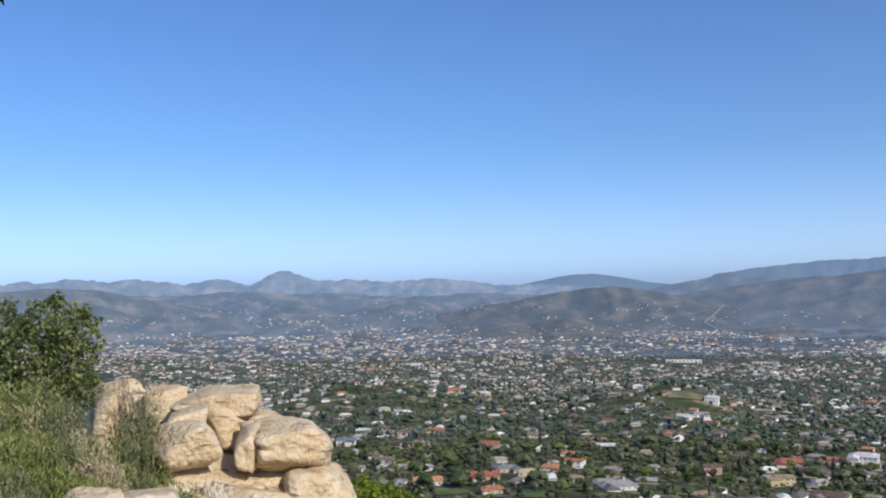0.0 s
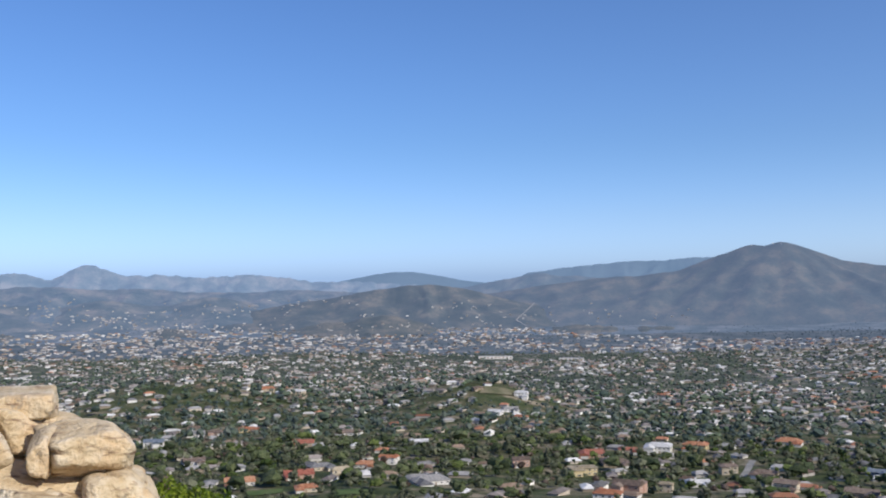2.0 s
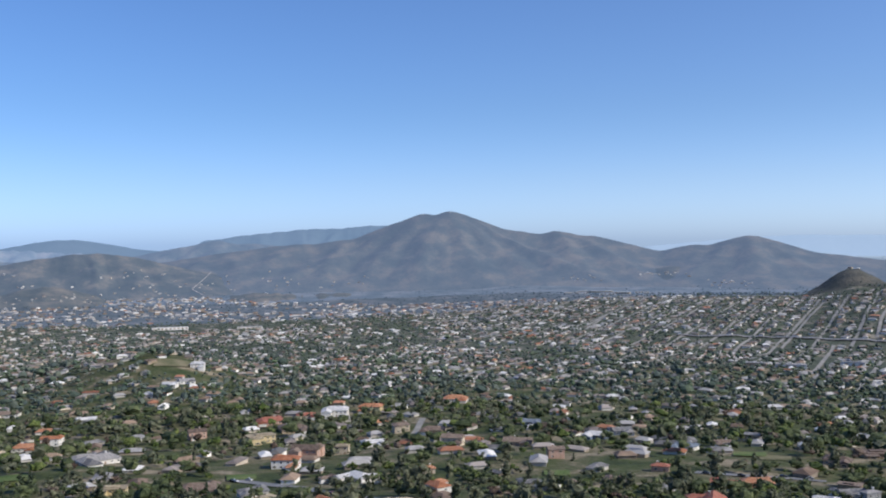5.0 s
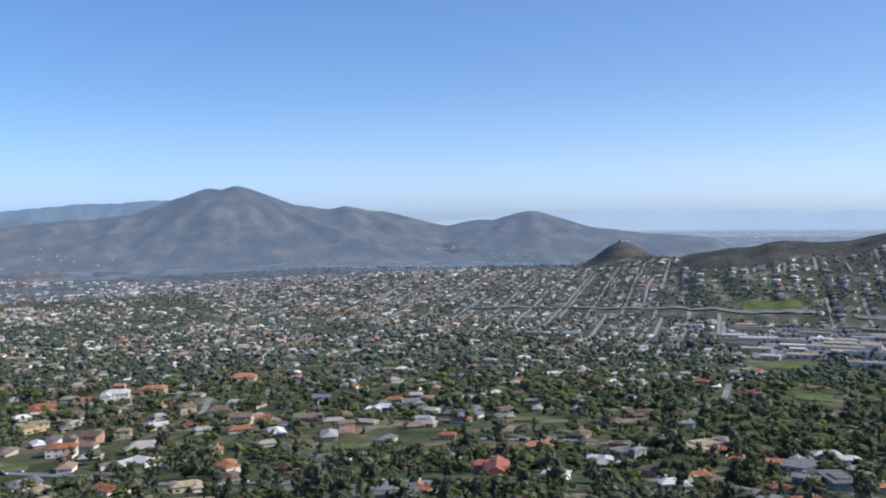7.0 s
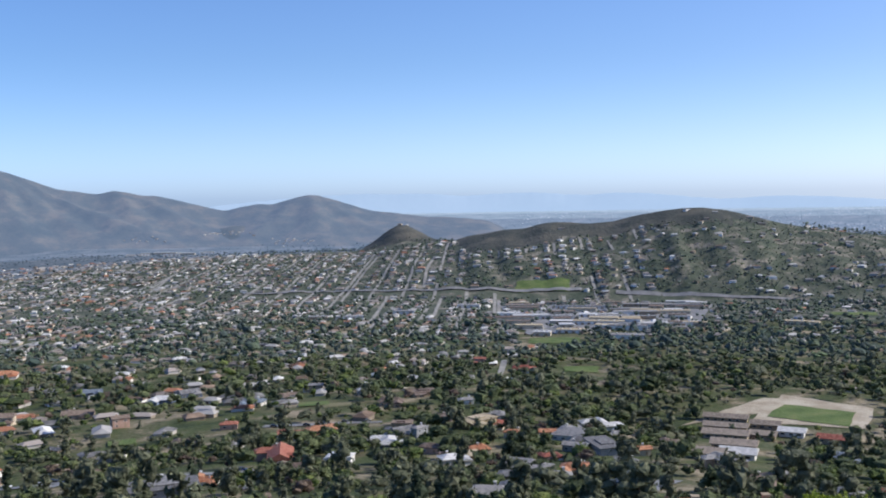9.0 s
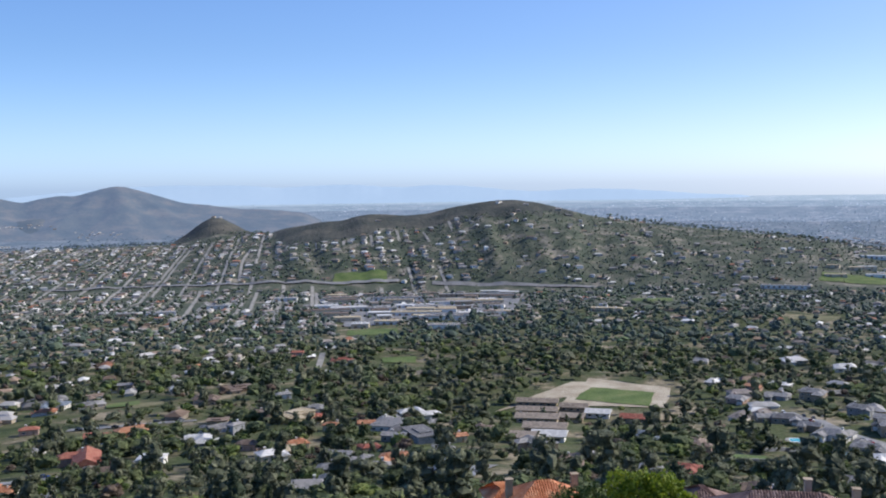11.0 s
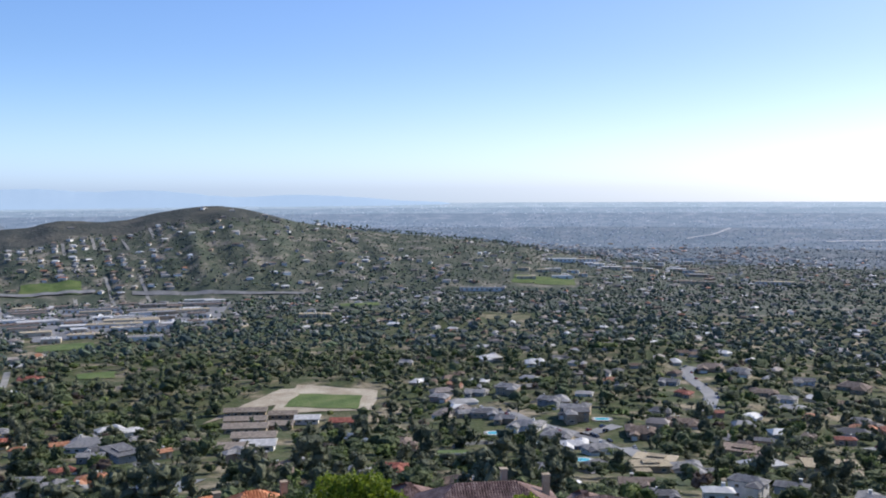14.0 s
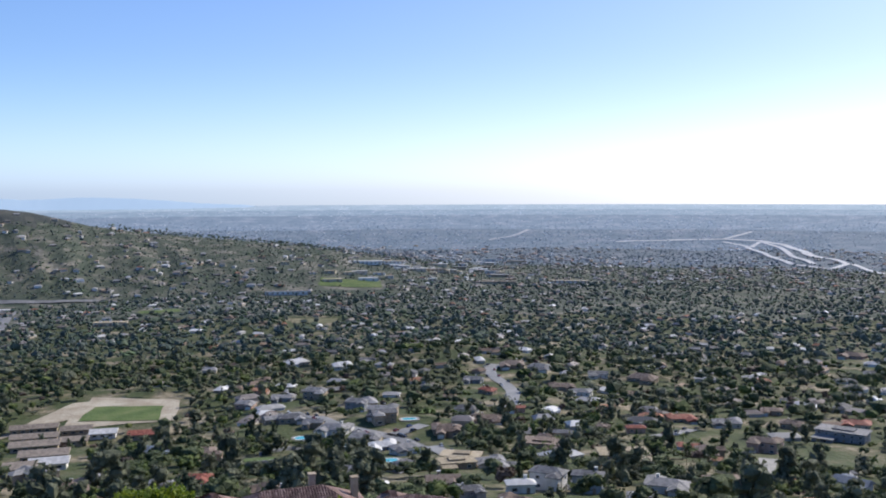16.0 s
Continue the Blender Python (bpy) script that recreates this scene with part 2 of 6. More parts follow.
def wild_crown(x, y):
    """The brush-covered tops, where nobody has built."""
    x, y = np.asarray(x, float), np.asarray(y, float)
    r, az = np.hypot(x, y), np.degrees(np.arctan2(x, y))
    edge = 0.12 * (fuzz(x / 90 + 5, y / 90 + 3, 3) - 0.5)
    a = hill_share(r, az, CRESTS[0]) + edge > np.interp(az, (55.5, 57, 59, 61, 64, 66, 69, 73, 76, 77), (1.2, 0.72, 0.7, 0.72, 0.76, 0.8, 0.84, 0.87, 0.95, 1.3))
    b = (hill_share(r, az, CRESTS[2]) + edge > 0.3) & (az > 50.7) & (az < 55.3)
    behind = (r > CRESTS[0][0]) & (az > 56) & (az < 76) & (r < 2900)
    return a | b | behind


# levelled ground: bearing, distance, half-width, height
LEVELS = [(74.0, 705, 92, 40.5), (91.0, 560, 45, 58.0)]


def ground_z(x, y):
    x, y = np.asarray(x, float), np.asarray(y, float)
    r, az = np.hypot(x, y), np.degrees(np.arctan2(x, y))
    z = EYE - np.interp(r, DROP_R, DROP)
    for b, d, h, lr, lw in KNOLLS:
        da = (az - b + 180) % 360 - 180
        q = ((r - d) / lr) ** 2 + (np.radians(da) * d / lw) ** 2
        z = z + h * np.exp(-q * 0.8)
    calm = np.zeros_like(r)
    for crest in CRESTS:
        p = hill_share(r, az, crest)
        r0 = crest[0]
        tall = np.maximum(np.interp(r0, DROP_R, DROP) - r0 * np.tan(np.radians(np.interp(az, crest[3], crest[4], 9.0, 9.0))), 0)
        gully = np.abs(fuzz(az * 0.55 + 20 + r / 900, r / 420 + 6, 3) - 0.5) * 2
        z = z + tall * (p - 0.3 * p * (1 - p) * (1 - 2.2 * gully))
        calm = np.maximum(calm, p * np.minimum(tall / 20, 1))
    rough = smooth(150, 700, r) * (1 - smooth(3000, 4600, r)) * (1 - 0.85 * calm)
    z = z + rough * 16 * (fuzz(x / 260, y / 260) - 0.5) + smooth(20, 200, r) * 0.8 * (fuzz(x / 40 + 9, y / 40) - 0.5) * (1 - smooth(1500, 3000, r))
    for b, d, half, level in LEVELS:
        cx, cy = d * math.sin(math.radians(b)), d * math.cos(math.radians(b))
        w = 1 - smooth(half, half * 1.7, np.hypot(x - cx, y - cy))
        z = z * (1 - w) + level * w
    return z + smooth(4, 40, r) * (1 - smooth(80, 160, r)) * -6


def polar(bearing, r):
    a = radians(bearing)
    return np.array((r * math.sin(a), r * math.cos(a)))


_rr = np.geomspace(60, 4850, 2600)


def spot(bearing, dip):
    """Where a sightline, dip degrees below the horizon, first meets the ground beyond 150 m."""
    a = radians(bearing)
    x, y = _rr * math.sin(a), _rr * math.cos(a)
    e = np.degrees(np.arctan2(EYE - ground_z(x, y), _rr))
    k = np.where((e <= dip) & (_rr > 95))[0]
    i = k[0] if len(k) else -1
    return np.array((x[i], y[i], ground_z(x[i], y[i])))


def sheet(name, verts, faces, mats, index=None, smooth_faces=True):
    """A mesh from arrays of triangles or of quads."""
    me = bpy.data.meshes.new(name)
    verts, faces = np.asarray(verts, np.float32), np.asarray(faces, np.int32)
    k = faces.shape[1]
    me.vertices.add(len(verts))
    me.vertices.foreach_set("co", verts.ravel())
    me.loops.add(faces.size)
    me.loops.foreach_set("vertex_index", faces.ravel())
    me.polygons.add(len(faces))
    me.polygons.foreach_set("loop_start", np.arange(len(faces), dtype=np.int32) * k)
    me.polygons.foreach_set("loop_total", np.full(len(faces), k, np.int32))
    for m in mats:
        me.materials.append(m)
    if index is not None:
        me.polygons.foreach_set("material_index", np.asarray(index, np.int32))
    me.polygons.foreach_set("use_smooth", np.full(len(faces), smooth_faces))
    me.update(calc_edges=True)
    me.validate()
    return me


def grid_faces(rows, cols, wrap=False):
    i, j = np.meshgrid(np.arange(rows - 1), np.arange(cols if wrap else cols - 1), indexing="ij")
    k = (j + 1) % cols
    return np.stack([i * cols + j, i * cols + k, (i + 1) * cols + k, (i + 1) * cols + j], -1).reshape(-1, 4)[:, ::-1]


# ground: one sheet from the summit to the horizon
_az = np.concatenate([np.arange(-36, 130, 0.3), np.arange(130, 324, 3.0)])
_r = np.concatenate([np.linspace(0.02, 14, 26), np.geomspace(15, 4900, 200)])
_A, _R = np.meshgrid(np.radians(_az), _r)
_X, _Y = _R * np.sin(_A), _R * np.cos(_A)
_Z = ground_z(_X, _Y)
_v = np.stack([_X, _Y, _Z], -1).reshape(-1, 3)
_f = grid_faces(len(_r), len(_az), True)
_rad = np.hypot(*_v[_f].mean(1)[:, :2].T)
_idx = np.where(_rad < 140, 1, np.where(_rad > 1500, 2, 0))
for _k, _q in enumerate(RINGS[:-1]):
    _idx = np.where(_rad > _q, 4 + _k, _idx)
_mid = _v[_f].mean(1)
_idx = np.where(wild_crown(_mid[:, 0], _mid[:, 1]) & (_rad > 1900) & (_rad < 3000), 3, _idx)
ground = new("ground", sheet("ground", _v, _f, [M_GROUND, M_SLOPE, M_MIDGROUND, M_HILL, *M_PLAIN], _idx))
tagged(ground, "dry valley floor with grass and bare earth below a hilltop", "ground", kind="structure")


def tents(az, peaks):
    """A crest line: the upper envelope of rounded tents (bearing, elevation, steepness, roundness)."""
    e = np.stack([p[1] - p[2] * (np.sqrt((az - p[0]) ** 2 + p[3] ** 2) - p[3]) for p in peaks])
    return np.log(np.exp(e * 14).sum(0)) / 14


def ridge(name, label, peaks, span, r0, front, back, mat, spur=0.35, step=0.2, rows=40, seed=0, jag=0.08, fans=()):
    """A range with its crest at r0; spurs run down its front, spreading from the summits named in fans."""
    az = np.arange(span[0], span[1] + step, step)
    u = np.concatenate([np.linspace(-1, 0, rows), np.linspace(0.12, 1, 8)])
    A, U = np.meshgrid(az, u)
    R = r0 + np.where(U < 0, U * front, U * back)
    crest = tents(az, peaks) + 0.05 * (fuzz(az * 1.7 + seed, az * 0 + 3.3) - 0.5) + jag * (fuzz(az * 2.6 + seed * 3, az * 0 + 1.7, 4) - 0.5)
    zc = EYE + r0 * np.tan(np.radians(crest))
    X, Y = R * np.sin(np.radians(A)), R * np.cos(np.radians(A))
    zb = EYE - np.interp(R, DROP_R, DROP) - 14
    p = np.where(U < 0, (1 - np.abs(U)) ** 1.2, (1 - np.abs(U)) ** 1.1)
    d = np.abs(np.minimum(U, 0))
    wander = 1.5 * (fuzz(A / 3 + seed, d * 3 + 7, 3) - 0.5)
    lines = list(fans)
    if not lines:
        dice = np.random.RandomState(seed)
        lines = [(q + dice.uniform(-1, 1), q + dice.uniform(-4, 4), dice.uniform(0.8, 1.8)) for q in np.arange(span[0], span[1], 1.7)]
    rise = np.zeros_like(A)
    for k, (top, foot, wide) in enumerate(lines):  # each spur: bearing at the crest, bearing at the foot, half-width
        off = A + wander * np.minimum(d * 2, 1) - (top + (foot - top) * d ** 0.9)
        rise = np.maximum(rise, (1 - 0.12 * (k % 3)) * np.exp(-np.sqrt((off / (wide * (0.35 + d))) ** 2 + 0.03)))
    small = fuzz(A * 1.3 + d * 5 + seed, d * 7 - A * 0.5 + 4, 4) - 0.5
    edge = np.clip(d * 4, 0, 1) * np.clip((1 - d) * 2.2, 0, 1)
    tall = np.maximum(zc[None, :] - zb, 5)
    z = zb + tall * p + spur * tall * edge * (0.42 * (rise - 0.55) + 0.15 * small)
    fade = np.minimum(smooth(span[0], span[0] + 2.0, A), 1 - smooth(span[1] - 2.0, span[1], A))
    z = zb + (z - zb) * fade
    ob = new(name, sheet(name, np.stack([X, Y, z], -1).reshape(-1, 3), grid_faces(len(u), len(az)), [mat]))
    return tagged(ob, label, "mountain", kind="structure")


ridge("mountain_range_east", "rocky mountain range with a pointed peak, blue-grey from painted haze", [(-27, 0.35, 0.15, 1.5), (-23.5, 0.42, 0.3, 1), (-21, 0.52, 0.3, 1.2), (-17.8, 0.46, 0.25, 1.5), (-13.3, 0.4, 0.35, 1), (-9.35, 0.9, 0.48, 0.22), (-6, 0.26, 0.12, 1.5), (-0.5, 0.24, 0.18, 1.5), (5, -0.2, 0.1, 2)],
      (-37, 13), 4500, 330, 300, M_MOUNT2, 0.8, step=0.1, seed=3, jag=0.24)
ridge("mountain_range_far", "far flat-topped mountain, pale blue from painted haze", [(8.4, 0.34, 0.2, 1.2), (14, -0.35, 0.1, 2), (3, -0.3, 0.2, 2)], (-2, 20), 4750, 500, 100, M_MOUNT3, 0.1, seed=5)
ridge("mountain_ridge_blue", "long ridge behind the main mountain, blue from painted haze", [(19, 0.5, 0.35, 0.6), (22.3, 0.84, 0.12, 1.2), (26.5, 1.03, 0.1, 1.5), (30, 0.9, 0.3, 1)], (14, 34), 4650, 500, 150, M_MOUNT3, 0.4, step=0.1, seed=8, jag=0.14)
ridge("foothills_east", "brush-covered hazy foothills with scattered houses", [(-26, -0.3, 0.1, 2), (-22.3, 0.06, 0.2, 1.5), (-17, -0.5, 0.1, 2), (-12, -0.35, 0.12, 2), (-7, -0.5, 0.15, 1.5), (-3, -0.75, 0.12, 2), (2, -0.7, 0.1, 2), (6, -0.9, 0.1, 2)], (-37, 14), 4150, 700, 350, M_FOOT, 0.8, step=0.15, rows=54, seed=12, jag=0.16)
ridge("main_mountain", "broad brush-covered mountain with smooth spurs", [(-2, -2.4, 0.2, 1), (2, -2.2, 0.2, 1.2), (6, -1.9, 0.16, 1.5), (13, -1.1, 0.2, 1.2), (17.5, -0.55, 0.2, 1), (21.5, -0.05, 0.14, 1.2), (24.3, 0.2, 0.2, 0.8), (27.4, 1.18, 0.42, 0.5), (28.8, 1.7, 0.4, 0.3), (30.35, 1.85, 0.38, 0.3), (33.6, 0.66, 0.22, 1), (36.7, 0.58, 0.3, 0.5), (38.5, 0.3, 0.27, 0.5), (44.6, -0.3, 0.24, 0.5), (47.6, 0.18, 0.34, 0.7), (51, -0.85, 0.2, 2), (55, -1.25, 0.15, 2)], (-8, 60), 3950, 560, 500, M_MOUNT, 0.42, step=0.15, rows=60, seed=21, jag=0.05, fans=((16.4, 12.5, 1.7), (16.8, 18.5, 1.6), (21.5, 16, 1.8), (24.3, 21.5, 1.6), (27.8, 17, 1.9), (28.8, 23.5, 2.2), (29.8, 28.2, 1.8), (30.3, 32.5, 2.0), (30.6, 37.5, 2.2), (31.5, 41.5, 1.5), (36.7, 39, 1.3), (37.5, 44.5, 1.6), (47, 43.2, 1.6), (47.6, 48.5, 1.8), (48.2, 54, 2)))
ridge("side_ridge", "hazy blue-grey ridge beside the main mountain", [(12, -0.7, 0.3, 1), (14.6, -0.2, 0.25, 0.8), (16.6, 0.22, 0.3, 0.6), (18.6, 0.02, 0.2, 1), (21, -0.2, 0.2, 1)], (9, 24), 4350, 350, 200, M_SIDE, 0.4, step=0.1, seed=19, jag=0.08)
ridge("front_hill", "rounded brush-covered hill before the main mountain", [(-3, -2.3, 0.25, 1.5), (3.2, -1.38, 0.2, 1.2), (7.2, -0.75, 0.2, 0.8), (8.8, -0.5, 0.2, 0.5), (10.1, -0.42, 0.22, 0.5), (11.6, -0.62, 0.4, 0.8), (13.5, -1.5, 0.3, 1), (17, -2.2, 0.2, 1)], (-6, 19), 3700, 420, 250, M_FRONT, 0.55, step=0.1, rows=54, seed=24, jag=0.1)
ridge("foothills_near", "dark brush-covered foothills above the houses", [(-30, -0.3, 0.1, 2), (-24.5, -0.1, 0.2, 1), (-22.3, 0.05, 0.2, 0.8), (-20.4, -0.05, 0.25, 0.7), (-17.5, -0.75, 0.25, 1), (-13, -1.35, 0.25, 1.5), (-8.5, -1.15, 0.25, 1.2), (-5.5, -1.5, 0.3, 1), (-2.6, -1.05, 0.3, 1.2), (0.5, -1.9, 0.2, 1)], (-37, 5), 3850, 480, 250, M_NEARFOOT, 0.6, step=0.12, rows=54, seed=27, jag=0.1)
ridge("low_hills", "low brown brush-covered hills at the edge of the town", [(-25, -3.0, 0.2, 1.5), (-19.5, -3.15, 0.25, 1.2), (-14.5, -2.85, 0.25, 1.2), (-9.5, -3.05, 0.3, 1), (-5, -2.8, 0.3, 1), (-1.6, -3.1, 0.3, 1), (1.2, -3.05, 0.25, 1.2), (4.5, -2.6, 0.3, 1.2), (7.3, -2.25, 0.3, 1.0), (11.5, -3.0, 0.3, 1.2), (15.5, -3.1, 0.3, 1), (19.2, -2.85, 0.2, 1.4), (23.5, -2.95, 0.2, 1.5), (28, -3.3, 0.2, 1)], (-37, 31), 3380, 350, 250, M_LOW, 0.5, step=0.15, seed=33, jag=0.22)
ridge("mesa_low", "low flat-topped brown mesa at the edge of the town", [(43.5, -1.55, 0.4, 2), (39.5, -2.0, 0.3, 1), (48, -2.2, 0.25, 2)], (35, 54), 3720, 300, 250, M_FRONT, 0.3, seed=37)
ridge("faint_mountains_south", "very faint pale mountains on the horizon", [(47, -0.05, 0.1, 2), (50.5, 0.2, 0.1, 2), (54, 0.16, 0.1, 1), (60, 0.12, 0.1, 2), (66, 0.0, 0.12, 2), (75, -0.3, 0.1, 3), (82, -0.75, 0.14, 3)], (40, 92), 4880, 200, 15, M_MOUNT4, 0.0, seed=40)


# ---- the town: places as (bearing, dip below the horizon, width in thousandths of the distance) ----
HOUSES_1 = [
    (-1.12, 11.8, 35.4, 'orange', 'white', 1), (2.68, 12.33, 26.5, 'orange', 'cream', 1), (2.27, 11.53, 35.4, 'red', 'pink', 1), (3.58, 11.13, 29.5, 'grey', 'cream', 1),
    (4.74, 11.55, 23.6, 'tan', 'cream', 2), (6.31, 11.07, 29.5, 'orange', 'white', 1), (7.53, 10.9, 20.6, 'orange', 'white', 2), (9.28, 11.93, 29.5, 'grey', 'grey', 1),
    (-0.57, 8.84, 23.6, 'orange', 'yellow', 1), (2.54, 9.74, 23.6, 'red', 'cream', 1), (-3.68, 10.52, 24.8, 'brown', 'white', 1), (-5.89, 9.48, 22.4, 'blue', 'white', 2),
    (-3.58, 8.97, 21.2, 'grey', 'white', 1), (-2.45, 8.93, 17.7, 'brown', 'pink', 1), (5.22, 9.2, 26.5, 'brown', 'white', 1), (9.4, 9.8, 21.2, 'white', 'grey', 1),
    (9.99, 12.07, 46.0, 'grey', 'white', 1), (15.37, 11.09, 21.2, 'brown', 'pink', 2), (18.99, 11.52, 32.4, 'flattan', 'yellow', 2), (19.52, 10.47, 30.6, 'red', 'pink', 1),
]
HOUSES_2 = [
    (21.73, 10.24, 24.8, 'red', 'cream', 1), (23.36, 10.15, 30.6, 'white', 'white', 2), (20.95, 10.97, 32.4, 'brown', 'tan', 1), (12.76, 5.98, 24.8, 'flatgrey', 'grey', 1),
    (12.87, 6.69, 13.0, 'flatbrown', 'tan', 1), (15.48, 7.11, 16.5, 'white', 'white', 2), (13.94, 8.08, 17.7, 'white', 'white', 1), (14.83, 7.94, 17.7, 'grey', 'white', 1),
    (-2.81, 4.68, 21.2, 'flatgrey', 'blue', 1), (-1.74, 4.93, 16.5, 'white', 'white', 1), (-4.26, 5.11, 23.6, 'brown', 'pink', 1), (0.42, 6.53, 20.0, 'orange', 'cream', 1),
    (2.09, 6.72, 20.0, 'white', 'cream', 1), (20.46, 13.0, 33.0, 'orange', 'white', 2), (21.63, 12.44, 33.0, 'brown', 'pink', 2), (25.44, 10.0, 27.1, 'orange', 'yellow', 2),
    (30.55, 9.44, 29.5, 'orange', 'white', 1), (27.26, 11.16, 20.6, 'brown', 'cream', 2), (29.15, 11.27, 26.5, 'brown', 'cream', 1), (30.37, 11.98, 26.5, 'brown', 'cream', 2),
    (23.75, 12.35, 17.7, 'tan', 'cream', 2), (25.67, 11.97, 23.6, 'white', 'white', 1),
]
HOUSES_3 = [
    (18.51, 14.51, 35.4, 'grey', 'white', 1), (28.81, 13.57, 14.1, 'orange', 'cream', 1), (35.01, 10.83, 23.6, 'blue', 'blue', 1), (38.84, 11.54, 28.3, 'white', 'blue', 1),
    (40.33, 11.27, 23.6, 'grey', 'blue', 1), (43.89, 12.04, 27.1, 'blue', 'white', 1), (46.0, 11.75, 20.6, 'brown', 'white', 1), (47.69, 11.45, 16.5, 'grey', 'tan', 2),
    (46.18, 14.06, 32.4, 'red', 'white', 1), (42.55, 13.27, 20.6, 'red', 'pink', 1), (46.23, 16.07, 41.3, 'brown', 'tan', 1), (49.07, 15.5, 30.6, 'white', 'white', 1),
    (36.46, 12.68, 20.0, 'brown', 'pink', 2), (34.26, 11.98, 35.4, 'brown', 'tan', 1), (54.07, 11.82, 32.4, 'flatbrown', 'tan', 1), (52.19, 12.36, 29.5, 'brown', 'tan', 1),
    (56.65, 12.37, 17.7, 'grey', 'white', 1), (58.39, 13.2, 23.6, 'grey', 'grey', 1), (55.42, 13.34, 18.9, 'brown', 'pink', 1), (59.49, 14.35, 16.5, 'orange', 'cream', 1),
    (61.55, 14.31, 14.7, 'orange', 'cream', 1), (63.14, 14.43, 50.1, 'grey', 'white', 1),
]
HOUSES_4 = [
    (63.23, 15.08, 30.6, 'grey', 'grey', 1), (55.84, 15.83, 34.2, 'white', 'cream', 1), (54.54, 15.17, 27.1, 'brown', 'pink', 1), (60.17, 10.48, 27.1, 'red', 'pink', 1),
    (57.55, 10.08, 14.1, 'red', 'pink', 2), (34.66, 15.36, 23.6, 'brown', 'tan', 1), (27.14, 15.51, 35.4, 'tan', 'cream', 1), (67.03, 15.22, 19.4, 'orange', 'cream', 1),
    (66.13, 16.0, 26.5, 'grey', 'grey', 1), (59.83, 16.17, 35.4, 'grey', 'cream', 1), (62.07, 16.93, 35.4, 'grey', 'grey', 1), (59.42, 16.93, 35.4, 'grey', 'tan', 1),
    (80.47, 16.79, 41.3, 'red', 'white', 1), (88.63, 14.26, 35.4, 'grey', 'white', 1), (90.54, 14.81, 38.3, 'grey', 'cream', 1), (92.92, 15.49, 35.4, 'grey', 'white', 1),
    (91.53, 13.44, 32.4, 'grey', 'tan', 2), (90.02, 12.95, 26.5, 'grey', 'grey', 2), (95.49, 14.38, 35.4, 'brown', 'tan', 1), (96.32, 15.98, 47.2, 'flattan', 'tan', 1),
    (86.17, 13.52, 32.4, 'grey', 'tan', 1), (87.57, 12.21, 28.3, 'grey', 'tan', 2),
]
HOUSES_5 = [
    (85.62, 12.3, 24.8, 'grey', 'grey', 1), (83.47, 12.58, 23.6, 'grey', 'pink', 1), (84.38, 11.83, 18.9, 'orange', 'pink', 1), (85.08, 13.57, 23.6, 'grey', 'tan', 1),
    (101.21, 15.12, 54.2, 'flatbrown', 'tan', 1), (95.97, 16.36, 44.8, 'flattan', 'tan', 1), (95.21, 17.51, 41.3, 'brown', 'tan', 1), (101.59, 17.47, 42.4, 'grey', 'white', 2),
    (91.64, 13.67, 30.6, 'grey', 'tan', 2), (97.92, 13.76, 36.5, 'brown', 'pink', 1), (99.66, 13.11, 21.2, 'red', 'pink', 1), (97.04, 11.43, 21.2, 'grey', 'grey', 1),
    (97.93, 12.05, 21.2, 'red', 'tan', 1), (95.53, 14.52, 26.5, 'brown', 'tan', 1), (118.14, 13.76, 54.2, 'flatgrey', 'grey', 2), (105.98, 15.58, 58.9, 'flattan', 'tan', 1),
    (108.6, 17.37, 49.5, 'grey', 'white', 1), (111.68, 16.89, 42.4, 'brown', 'tan', 1), (113.99, 14.74, 33.0, 'brown', 'pink', 2), (109.39, 13.38, 30.6, 'red', 'tan', 1),
    (111.91, 13.5, 33.0, 'grey', 'cream', 1), (106.72, 14.09, 22.4, 'red', 'pink', 1),
]
HOUSES_6 = [
    (107.12, 11.15, 34.2, 'brown', 'tan', 1), (104.5, 11.01, 23.6, 'grey', 'white', 1), (118.55, 9.28, 24.8, 'brown', 'pink', 1), (118.7, 16.31, 38.9, 'blue', 'white', 1),
    (103.94, 17.57, 36.5, 'grey', 'grey', 2), (114.35, 12.65, 23.6, 'brown', 'tan', 1), (118.8, 13.04, 29.5, 'red', 'cream', 1), (115.47, 13.33, 25.9, 'brown', 'tan', 1),
    (99.9, 17.71, 27.1, 'white', 'white', 1), (89.18, 10.47, 23.6, 'white', 'white', 1), (86.49, 10.23, 29.5, 'white', 'cream', 1), (87.45, 13.87, 23.6, 'grey', 'tan', 1),
    (102.41, 11.78, 29.5, 'brown', 'tan', 1), (101.07, 10.66, 29.5, 'grey', 'cream', 1), (103.42, 12.08, 26.5, 'grey', 'white', 1), (99.38, 10.52, 29.5, 'brown', 'tan', 1),
]
